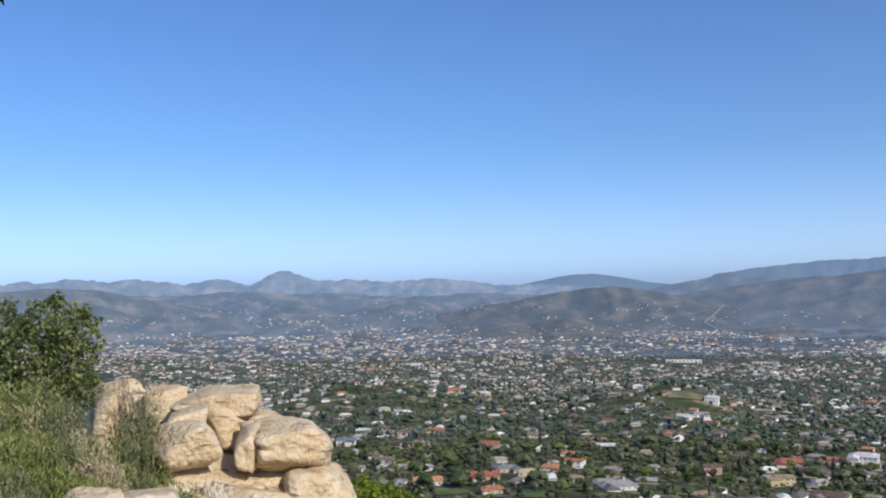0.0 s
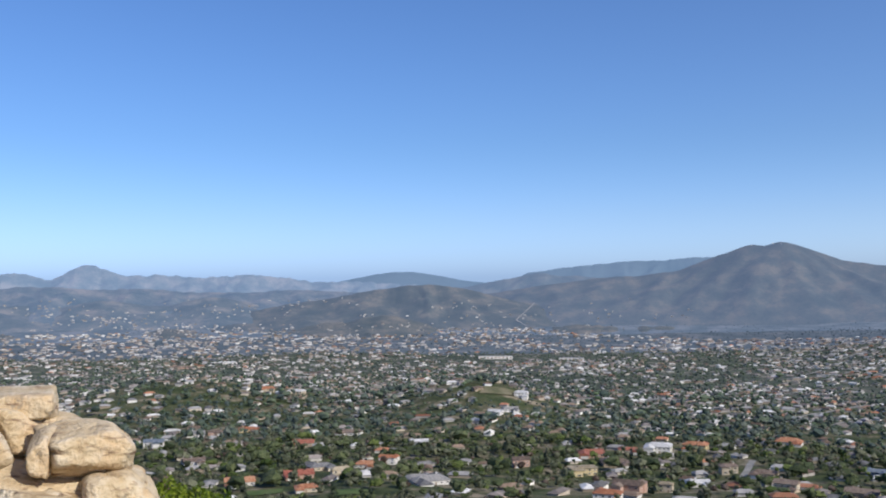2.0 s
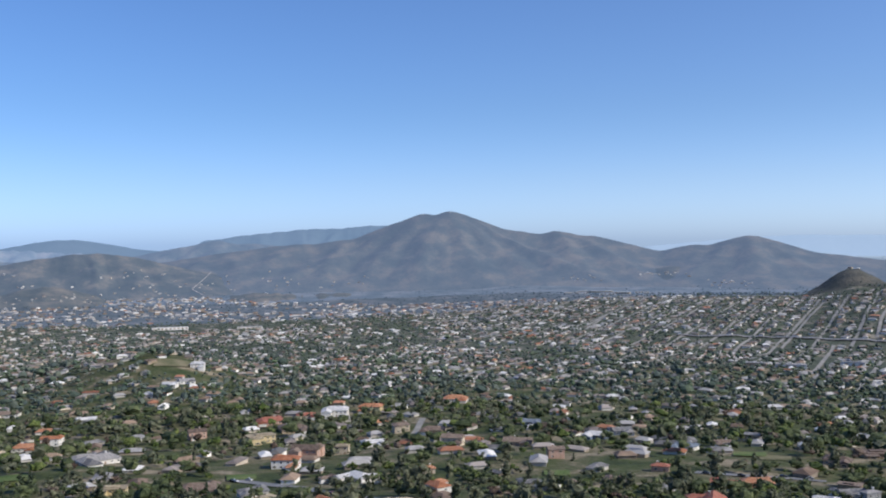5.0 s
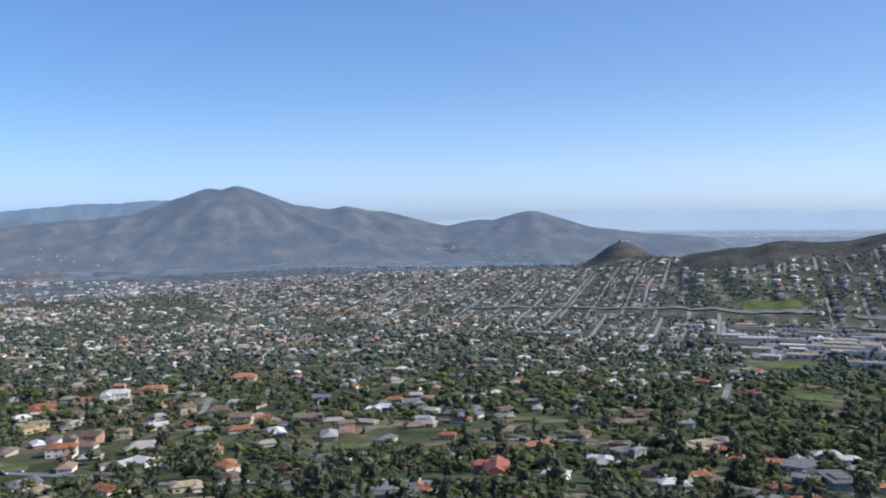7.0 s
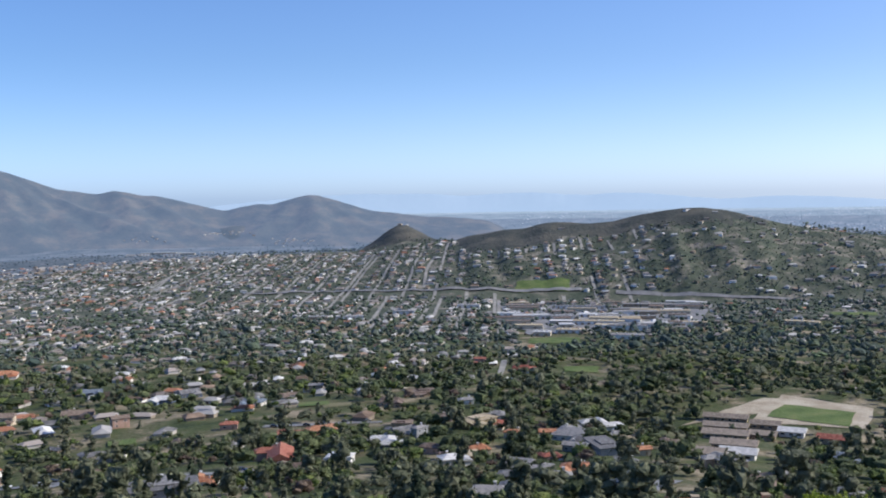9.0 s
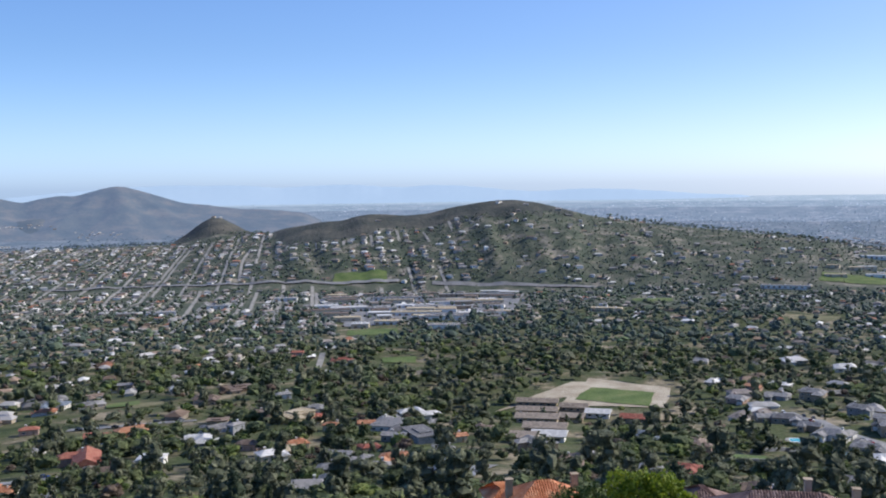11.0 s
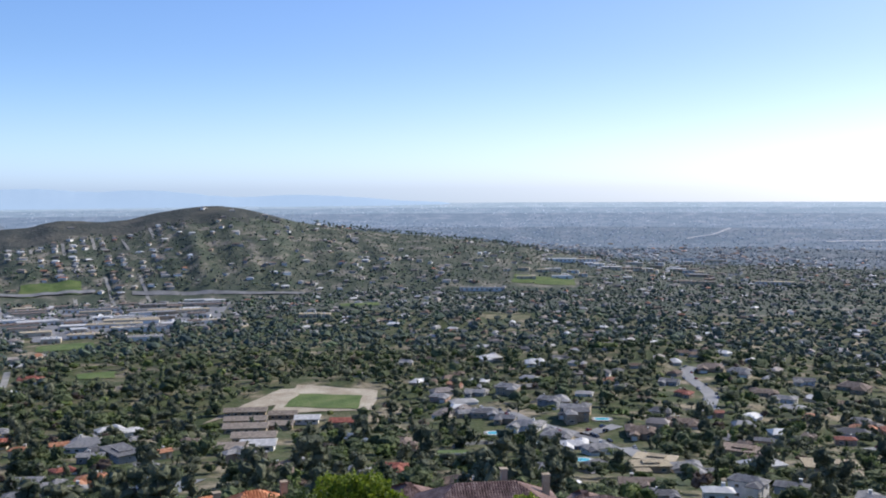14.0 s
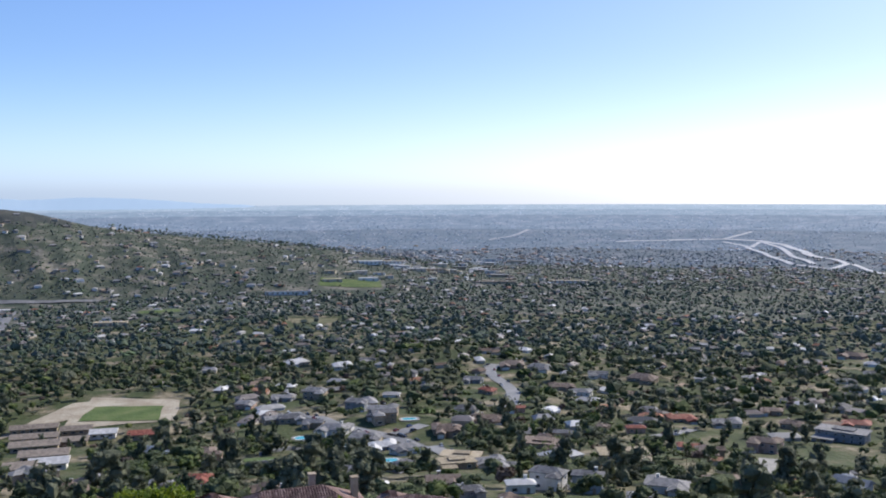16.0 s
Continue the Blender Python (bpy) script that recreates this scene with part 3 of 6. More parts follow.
ROADS = [
    ('street', 8, [(51.51, 3.6), (50.54, 4.72), (49.33, 6.2), (47.8, 7.05)]),
    ('street', 9, [(54.95, 3.63), (54.43, 4.47), (54.24, 5.47)]),
    ('street', 9, [(52.03, 5.97), (50.98, 7.48)]),
    ('street', 9, [(55.25, 6.17), (54.82, 7.23)]),
    ('street', 9, [(58.5, 5.94), (58.45, 7.09)]),
    ('street', 8, [(39.6, 4.37), (38.32, 5.29)]),
    ('freeway', 26, [(43.56, 5.54), (47.84, 5.59), (52.54, 5.64), (57.63, 5.66), (63.67, 5.71)]),
    ('freeway', 22, [(65.65, 5.91), (69.22, 6.03), (75.43, 6.17)]),
    ('street', 8, [(17.29, 13.54), (21.02, 14.11), (23.11, 14.59), (27.14, 15.2), (33.33, 15.36)]),
    ('lane', 6, [(59.02, 9.83), (58.77, 10.63), (58.14, 11.2), (57.45, 11.42)]),
    ('lane', 6, [(28.59, 10.41), (28.32, 10.94), (27.93, 11.49)]),
    ('street', 9, [(86.2, 12.98), (87.7, 13.34), (88.97, 13.89), (92.06, 14.5), (93.8, 15.05), (95.57, 15.65)]),
    ('street', 9, [(92.06, 14.5), (94.08, 13.9)]),
    ('street', 11, [(98.44, 10.36), (97.96, 10.59), (98.13, 10.99), (98.98, 11.48), (99.52, 11.97), (99.18, 12.89)]),
    ('street', 8, [(107.7, 14.32), (109.31, 14.08), (110.0, 13.78)]),
    ('lane', 9, [(114.24, 15.11), (113.86, 16.21)]),
    ('freeway', 24, [(105.51, 3.1), (109.07, 2.98), (111.59, 2.89), (113.59, 2.96), (114.96, 3.2), (116.16, 3.68), (117.62, 3.96)]),
    ('freeway', 16, [(111.59, 3.05), (112.83, 3.29), (114.06, 3.82), (115.27, 4.27), (117.34, 4.47), (118.21, 4.2), (117.33, 3.91), (115.86, 3.62)]),
    ('freeway', 16, [(113.14, 3.35), (113.59, 3.02), (114.66, 3.33), (115.27, 3.79), (116.46, 4.24)]),
    ('freeway', 16, [(111.59, 2.89), (113.13, 2.45)]),
    ('freeway', 14, [(98.01, 3.02), (99.36, 2.78), (100.36, 2.38)]),
    ('freeway', 14, [(118.49, 4.19), (120.14, 4.7)]),
    ('street', 8, [(44.52, 13.28), (48.25, 13.33), (51.59, 13.34)]),
    ('street', 8, [(31.8, 15.67), (33.27, 15.35), (40.03, 15.66), (43.92, 15.75)]),
    ('street', 9, [(66.1, 18.06), (67.48, 17.0), (68.86, 16.55)]),
    ('street', 8, [(38.53, 4.98), (39.55, 4.39), (40.23, 4.16)]),
]
PATCHES = [('lawn', 62.00, 8.70, 53.0), ('lot', 61.64, 8.21, 47.2), ('lawn', 61.34, 5.50, 56.0), ('lawn', 78.66, 6.86, 41.3), ('lawn', 78.71, 6.88, 36.5), ('lawn', 89.73, 5.51, 64.8), ('lawn', 0.31, 12.30, 35.4), ('lawn', 5.31, 12.46, 35.4), ('lawn', 36.54, 13.58, 26.5), ('dry', 48.93, 12.25, 30.0), ('lawn', 17.86, 13.43, 29.5), ('lawn', 47.54, 12.13, 32.0), ('dirt', 85.42, 16.02, 53.0), ('lawn', 84.11, 15.62, 35.4), ('dry', 87.58, 7.68, 47.2), ('lawn', 108.53, 16.01, 29.5), ('dry', 14.07, 6.74, 35.4), ('lawn', 63.58, 10.40, 35.4), ('lawn', 116.09, 15.04, 17.7), ('lawn', 87.66, 14.76, 20.6), ('lawn', 93.92, 13.10, 29.5)]
POOLS = [(86.89, 14.49, 20.0), (89.08, 15.01, 15.3), (93.18, 13.55, 15.3), (91.92, 15.92, 20.0), (99.89, 16.31, 11.8)]
SCHOOL = [(71.89, 13.10, 41.3, 'b'), (71.88, 13.59, 41.3, 'b'), (71.88, 14.05, 42.4, 'b'), (72.35, 14.61, 42.4, 'b'), (72.59, 15.10, 33.0, 'w'), (74.07, 13.37, 27.1, 'b'), (73.93, 13.96, 23.6, 'b'), (75.50, 13.69, 23.6, 'w'), (77.94, 13.93, 36.5, 'r'), (70.98, 15.19, 29.5, 'b')]
SHEDS = [(63.90, 6.81, 62), (68.25, 6.66, 77), (60.15, 6.77, 35), (64.65, 7.28, 41), (66.95, 7.43, 35), (68.90, 7.08, 35), (64.65, 7.74, 53), (66.30, 8.03, 41), (62.15, 7.44, 47), (59.30, 7.23, 24), (69.85, 7.75, 35), (49.81, 7.22, 29), (52.86, 6.99, 27), (76.03, 7.54, 32), (38.9, 3.08, 34), (40.4, 3.14, 18), (37.8, 3.13, 24), (39.6, 3.2, 16), (41.6, 3.1, 14), (13.96, 4.84, 35), (18.46, 4.95, 25), (47.80, 7.19, 24), (56.93, 6.70, 24), (86.03, 6.05, 47), (91.43, 4.30, 53), (95.10, 4.85, 35), (66.29, 8.55, 35), (61.30, 8.41, 18), (90.61, 4.32, 35), (94.30, 4.80, 41), (98.26, 5.58, 47), (102.74, 5.49, 41), (62.98, 8.24, 29)]


def part(name, me, parent, label=""):
    ob = new(name, me)
    ob.parent = parent
    if label:
        tagged(ob, label)
    return ob


def solid(name, verts, faces, mat):
    me = bpy.data.meshes.new(name)
    me.from_pydata([tuple(v) for v in verts], [], faces)
    me.materials.append(mat)
    me.update()
    return me


BOX = [(0, 3, 2, 1), (4, 5, 6, 7), (0, 1, 5, 4), (1, 2, 6, 5), (2, 3, 7, 6), (3, 0, 4, 7)]


def box(name, x0, x1, y0, y1, z0, z1, mat):
    return solid(name, [(x0, y0, z0), (x1, y0, z0), (x1, y1, z0), (x0, y1, z0), (x0, y0, z1), (x1, y0, z1), (x1, y1, z1), (x0, y1, z1)], BOX, mat)


def roof_mesh(name, x0, x1, y0, y1, z, rise, kind, mat, over=0.6):
    """A hipped or gabled roof with eaves of some thickness; the ridge runs along the longer side."""
    x0, x1, y0, y1 = x0 - over, x1 + over, y0 - over, y1 + over
    t = 0.22
    low = [(x0, y0, z), (x1, y0, z), (x1, y1, z), (x0, y1, z)]
    up = [(x, y, z + t) for x, y, _ in low]
    along_x = (x1 - x0) >= (y1 - y0)
    inset = min(x1 - x0, y1 - y0) / 2 * (0.98 if kind == "hip" else 0.02)
    mx, my = (x0 + x1) / 2, (y0 + y1) / 2
    top = [(x0 + inset, my, z + t + rise), (x1 - inset, my, z + t + rise)] if along_x else [(mx, y0 + inset, z + t + rise), (mx, y1 - inset, z + t + rise)]
    f = [(0, 3, 2, 1), (0, 1, 5, 4), (1, 2, 6, 5), (2, 3, 7, 6), (3, 0, 4, 7)]
    f += [(4, 5, 9, 8), (6, 7, 8, 9), (5, 6, 9), (7, 4, 8)] if along_x else [(5, 6, 9, 8), (7, 4, 8, 9), (4, 5, 8), (6, 7, 9)]
    return solid(name, low + up + top, f, mat)


def window_part(house, x, y, z, w, h, side):
    """A glazed window in a white frame; side: -1 front, 1 back, 2 and 3 the ends."""
    d = 0.07
    if side in (-1, 1):
        fr = box("window", x - w / 2, x + w / 2, *sorted((y, y + side * d)), z, z + h, M_TRIM)
        gl = box("pane", x - w / 2 + 0.12, x + w / 2 - 0.12, *sorted((y, y + side * (d + 0.03))), z + 0.12, z + h - 0.12, M_GLASS)
    else:
        s = 1 if side == 2 else -1
        fr = box("window", *sorted((x, x + s * d)), y - w / 2, y + w / 2, z, z + h, M_TRIM)
        gl = box("pane", *sorted((x, x + s * (d + 0.03))), y - w / 2 + 0.12, y + w / 2 - 0.12, z + 0.12, z + h - 0.12, M_GLASS)
    part("pane", gl, part("window", fr, house))


WORDS = {"orange": "orange clay tile roof", "red": "red clay tile roof", "brown": "brown shingle roof", "grey": "grey shingle roof", "tan": "tan gravel roof", "white": "white coated roof", "blue": "blue-grey roof"}
rnd = random.Random(11)


def house(w, d, roof, wall, storeys, m, wing=True):
    flat = roof.startswith("flat")
    colour = roof[4:] if flat else roof
    ob = new("house")
    ob.matrix_basis = m
    h = 2.9 * storeys + 0.2
    part("wall", box("wall", -w / 2, w / 2, -d / 2, d / 2, -4.0, h, WALLS[wall]), ob)
    rm = ROOFS[colour]
    kind = rnd.choice(("hip", "gable", "hip"))
    rise = d * rnd.uniform(0.2, 0.27)
    if flat:
        part("roof", box("roof", -w / 2 - 0.9, w / 2 + 0.9, -d / 2 - 0.9, d / 2 + 0.9, h, h + 0.4, rm), ob)
        part("parapet", box("parapet", -w / 5, w / 4, -d / 4, d / 3, h + 0.4, h + 1.1, rm), ob)
    else:
        part("roof", roof_mesh("roof", -w / 2, w / 2, -d / 2, d / 2, h, rise, kind, rm), ob)
    side = rnd.choice((-1, 1))
    if wing and w > 11:
        ww, wd = w * rnd.uniform(0.34, 0.45), d * rnd.uniform(0.5, 0.75)
        xc = side * (w / 2 - ww / 2 - 0.25)
        wh = 2.9 if storeys == 1 else rnd.choice((2.9, 5.7))
        part("wing", box("wing", xc - ww / 2, xc + ww / 2, -d / 2 - wd, -d / 2 + 0.5, -4.0, wh, WALLS[wall]), ob)
        if flat:
            part("wing_roof", box("wing_roof", xc - ww / 2 - 0.6, xc + ww / 2 + 0.6, -d / 2 - wd - 0.6, -d / 2 + 0.6, wh - 0.3, wh + 0.15, rm), ob)
        else:
            part("wing_roof", roof_mesh("wing_roof", xc - ww / 2, xc + ww / 2, -d / 2 - wd, d * 0.1, wh + 0.02, ww * 0.24, rnd.choice(("hip", "gable")), rm), ob)
        if rnd.random() < 0.6:
            part("garage_door", box("garage_door", xc - ww * 0.36, xc + ww * 0.36, -d / 2 - wd - 0.06, -d / 2 - wd, 0, 2.3, M_TRIM), ob)
        else:
            window_part(ob, xc, -d / 2 - wd, 1.0, ww * 0.45, 1.3, -1)
    if wing and w > 13 and not flat:
        ww, wd = w * rnd.uniform(0.3, 0.42), d * rnd.uniform(0.4, 0.8)
        xc = -side * (w / 2 - ww / 2 + 0.5)
        part("wing", box("wing", xc - ww / 2, xc + ww / 2, d / 2 - 0.5, d / 2 + wd, -4.0, h - 0.35, WALLS[wall]), ob)
        part("wing_roof", roof_mesh("wing_roof", xc - ww / 2, xc + ww / 2, -d * 0.1, d / 2 + wd, h - 0.33, ww * 0.28, "hip", rm), ob)
    n = max(2, int(w / 4))
    for s in range(storeys):
        for i in range(n):
            x = -w / 2 + (i + 0.5) * w / n
            if s == 0 and wing and w > 11 and x * side > w * 0.08:
                continue
            if s == 0 and i == n // 2:
                part("door", box("door", x - 0.55, x + 0.55, -d / 2 - 0.06, -d / 2, 0, 2.1, M_DOOR), ob)
            else:
                window_part(ob, x, -d / 2, 0.95 + 2.9 * s, rnd.uniform(1.3, 2.2), 1.25, -1)
        for e in (2, 3):
            window_part(ob, w / 2 if e == 2 else -w / 2, d * rnd.uniform(-0.2, 0.2), 0.95 + 2.9 * s, 1.5, 1.2, e)
    if not flat and rnd.random() < 0.6:
        x = -side * w * rnd.uniform(0.1, 0.3)
        part("chimney", box("chimney", x - 0.5, x + 0.5, d * 0.12, d * 0.12 + 0.9, h, h + rise + 0.9, WALLS[wall]), ob)
        part("chimney_cap", box("chimney_cap", x - 0.6, x + 0.6, d * 0.12 - 0.1, d * 0.12 + 1.0, h + rise + 0.9, h + rise + 1.1, M_TRIM), ob)
    st = "two-storey" if storeys == 2 else "single-storey"
    text = WALLS[wall].name.replace("_", " ")
    return tagged(ob, f"{st} {text} house with a {'flat ' if flat else ''}{WORDS[colour]}", "house", "houses of the town")


# which ground is taken: cells of 5 m
TAKEN = np.zeros((1500, 1500), bool)


def take(x, y, r):
    i0, i1, j0, j1 = int((x - r + 2500) / 5), int((x + r + 2500) / 5) + 1, int((y - r + 2500) / 5), int((y + r + 2500) / 5) + 1
    TAKEN[max(i0, 0):max(i1, 0), max(j0, 0):max(j1, 0)] = True


def free(x, y):
    i, j = ((np.asarray(x) + 2500) / 5).astype(int), ((np.asarray(y) + 2500) / 5).astype(int)
    ok = (i >= 0) & (i < 1500) & (j >= 0) & (j < 1500)
    return ~TAKEN[np.clip(i, 0, 1499), np.clip(j, 0, 1499)] | ~ok


def drape(name, ring_rows, mat, lift=0.35):
    """A strip of ground cover laid over the terrain from rows of points."""
    rows = np.asarray(ring_rows)
    n, k = rows.shape[:2]
    z = ground_z(rows[..., 0], rows[..., 1]) + lift
    v = np.concatenate([rows, z[..., None]], -1).reshape(-1, 3)
    return sheet(name, v, grid_faces(n, k)[:, ::-1], [mat])


# roads
for kind, width, pts in ROADS:
    p = np.array([spot(b, dip)[:2] for b, dip in pts])
    seg = np.concatenate([[0], np.cumsum(np.hypot(*np.diff(p, axis=0).T))])
    s = np.linspace(0, seg[-1], max(4, int(seg[-1] / 9)))
    c = np.stack([np.interp(s, seg, p[:, 0]), np.interp(s, seg, p[:, 1])], -1)
    for _ in range(3):
        c[1:-1] = (c[:-2] + 2 * c[1:-1] + c[2:]) / 4
    t = np.gradient(c, axis=0)
    t /= np.hypot(*t.T)[:, None] + 1e-9
    nrm = np.stack([t[:, 1], -t[:, 0]], -1)
    far = np.hypot(*c.mean(0)) > 1500
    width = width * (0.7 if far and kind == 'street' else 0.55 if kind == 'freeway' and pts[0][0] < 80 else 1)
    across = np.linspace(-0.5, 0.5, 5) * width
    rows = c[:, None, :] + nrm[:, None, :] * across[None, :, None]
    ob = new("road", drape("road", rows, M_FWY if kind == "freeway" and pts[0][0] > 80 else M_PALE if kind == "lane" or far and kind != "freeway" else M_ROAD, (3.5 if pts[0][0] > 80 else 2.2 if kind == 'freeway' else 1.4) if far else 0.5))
    tagged(ob, {"street": "grey asphalt residential street", "lane": "pale concrete driveway lane", "freeway": "pale concrete freeway lanes"}[kind], "road", kind="structure")
    for x, y in c:
        take(x, y, width * 0.5 + 3)
        rr = math.hypot(x, y)
        if kind != "lane" and not far:
            for k in (8, 14, 20, 26, 32, 38)[:6 if pts[0][0] > 80 else 3]:
                take(x * (1 - k / rr), y * (1 - k / rr), 5)
        if kind == "freeway" and far and rr < 2200:
            for k in (12, 22, 32, 42):
                take(x * (1 - k / rr), y * (1 - k / rr), 6)

# lawns, bare lots and the playing field
for kind, b, dip, w in PATCHES:
    x, y, z = spot(b, dip)
    r = math.hypot(x, y)
    half = w / 1000 * r / 2
    deep = min(max(half * (0.6 if r > 1500 else 1.0), 7), 80)
    a = radians(b)
    uu, vv = np.meshgrid(np.linspace(-1, 1, 13), np.linspace(-1, 1, 13))
    wob = 1 + 0.16 * (fuzz(uu * 2 + b, vv * 2 + dip, 2) - 0.5)
    px_, py_ = uu * half * wob, vv * deep * wob
    rows = np.stack([x + px_ * math.cos(a) + py_ * math.sin(a), y - px_ * math.sin(a) + py_ * math.cos(a)], -1)
    lift = {"dirt": 0.5, "lot": 0.6, "dry": 0.5, "lawn": 0.8}[kind] * (1.6 if r > 1200 else 1)
    ob = new("lawn" if kind in ("lawn", "dry") else "bare_ground", drape("patch", rows, {"lawn": M_LAWN, "dry": M_DRY, "lot": M_ROAD, "dirt": M_DIRT}[kind], lift))
    tagged(ob, {"lawn": "mown green grass field between the houses", "dry": "half-dry rough grass slope", "lot": "grey asphalt parking lot", "dirt": "bare tan dirt ground"}[kind], "ground", kind="structure")
    for u in np.linspace(-half, half, 9):
        for v in np.linspace(-deep - (34 if r > 700 else 14), deep, 10):
            take(x + u * math.cos(a) + v * math.sin(a), y - u * math.sin(a) + v * math.cos(a), 5)

# the school's field and the bare ground round it, by their four corners
QUADS = [("lot", 1.0, [(58.6, 6.45), (71.2, 6.5), (70.2, 7.9), (60.2, 8.1)]), ("dirt", 0.5, [(74.95, 11.5), (79.75, 11.95), (79.4, 13.1), (73.2, 13.05)]), ("dirt", 0.62, [(73.9, 11.75), (75.6, 11.7), (74.4, 12.45), (69.2, 13.5)]),
         ("lawn", 0.85, [(75.1, 12.05), (78.95, 12.25), (78.4, 13.05), (74.1, 12.75)])]
for kind, lift, corners in QUADS:
    a, b_, c_, d_ = (spot(*q)[:2] for q in corners)
    uu, vv = np.meshgrid(np.linspace(0, 1, 17), np.linspace(0, 1, 13))
    uu, vv = uu[..., None], vv[..., None]
    rows = (d_ * (1 - uu) + c_ * uu) * (1 - vv) + (a * (1 - uu) + b_ * uu) * vv
    rows = rows + 5 * (np.stack([fuzz(rows[..., 0] / 18, rows[..., 1] / 18, 2), fuzz(rows[..., 0] / 18 + 9, rows[..., 1] / 18, 2)], -1) - 0.5)
    ob = new("lawn" if kind == "lawn" else "bare_ground", drape("patch", rows, {"lawn": M_LAWN, "dirt": M_DIRT, "lot": M_ROAD}[kind], lift))
    tagged(ob, {"lawn": "mown green playing field of the school", "dirt": "bare tan dirt ground round the school field", "lot": "grey asphalt lots of the commercial quarter"}[kind], "ground", kind="structure")
    for x, y in rows.reshape(-1, 2):
        take(x, y, 5)
        take(x * 0.985, y * 0.985, 5)

# pools
for b, dip, w in POOLS:
    x, y, z = spot(b, dip)
    r = math.hypot(x, y)
    half = w / 1000 * r / 2
    ob = new("swimming_pool")
    ob.matrix_basis = pose(x, y, z + 0.5, 0, 0, -b + 8)
    n = 28
    ring = [(math.cos(2 * math.pi * i / n), math.sin(2 * math.pi * i / n)) for i in range(n)]
    sq = [(math.copysign(abs(c) ** 0.6, c), math.copysign(abs(s) ** 0.6, s)) for c, s in ring]
    hb = half * 0.62
    part("deck", solid("deck", [(c * (half + 2), s * (hb + 2), 0.0) for c, s in sq] + [(c * (half + 2), s * (hb + 2), -3.0) for c, s in sq], [tuple(range(n))] + [(i, i + n, (i + 1) % n + n, (i + 1) % n) for i in range(n)], M_PALE), ob)
    part("coping", solid("coping", [(c * (half + 0.4), s * (hb + 0.4), 0.06) for c, s in sq] + [(c * half, s * hb, 0.06) for c, s in sq], [(i, (i + 1) % n, (i + 1) % n + n, i + n) for i in range(n)], M_TRIM), ob)
    part("water", solid("water", [(c * half, s * hb, 0.03) for c, s in sq], [tuple(range(n))], M_POOL), ob)
    tagged(ob, "turquoise swimming pool with a pale concrete deck", "swimming pool", "backyard pools")
    take(x, y, half + 3)
    for k in (12, 20, 28):
        take(x * (1 - k / r), y * (1 - k / r), half)

# the houses that stand out
BUILT = []
for row in (*HOUSES_1, *HOUSES_2, *HOUSES_3, *HOUSES_4, *HOUSES_5, *HOUSES_6):
    b, dip, w, roof, wall, storeys = row
    x, y, z = spot(b, dip)
    r = math.hypot(x, y)
    wide = min(max(w / 1000 * r * 0.84, 9), 36)
    BUILT.append(house(wide, min(wide * rnd.uniform(0.5, 0.62), 14), roof, wall, storeys, pose(x, y, z + 0.3, 0, 0, -b + rnd.uniform(-22, 22))))
    take(x, y, wide * 0.55 + 2)
    for k in (8, 15, 22, 30)[:4 if b > 80 else 2]:
        take(x * (1 - k / r), y * (1 - k / r), wide * 0.4)

# school blocks
for b, dip, w, c in SCHOOL:
    x, y, z = spot(b, dip)
    r = math.hypot(x, y)
    wide = w / 1000 * r
    ob = new("school_block")
    ob.matrix_basis = pose(x, y, z + 0.4, 0, 0, -b - 6)
    d = 11
    part("wall", box("wall", -wide / 2, wide / 2, -d / 2, d / 2, -3, 3.2, WALLS["tan" if c != "w" else "white"]), ob)
    part("roof", roof_mesh("roof", -wide / 2, wide / 2, -d / 2, d / 2, 3.2, 1.9, "gable", ROOFS[{"b": "dun", "w": "white", "r": "red"}[c]], 1.2), ob)
    for i in range(int(wide / 5)):
        window_part(ob, -wide / 2 + 2.5 + i * 5, -d / 2, 1.0, 2.6, 1.4, -1)
    tagged(ob, {"b": "long low school classroom block with a tan roof", "w": "long low school block with a white roof", "r": "long low school block with a red roof"}[c], "school building", "school blocks")
    take(x, y, wide * 0.5)
    for k in (10, 18, 26):
        take(x * (1 - k / r), y * (1 - k / r), wide * 0.4)

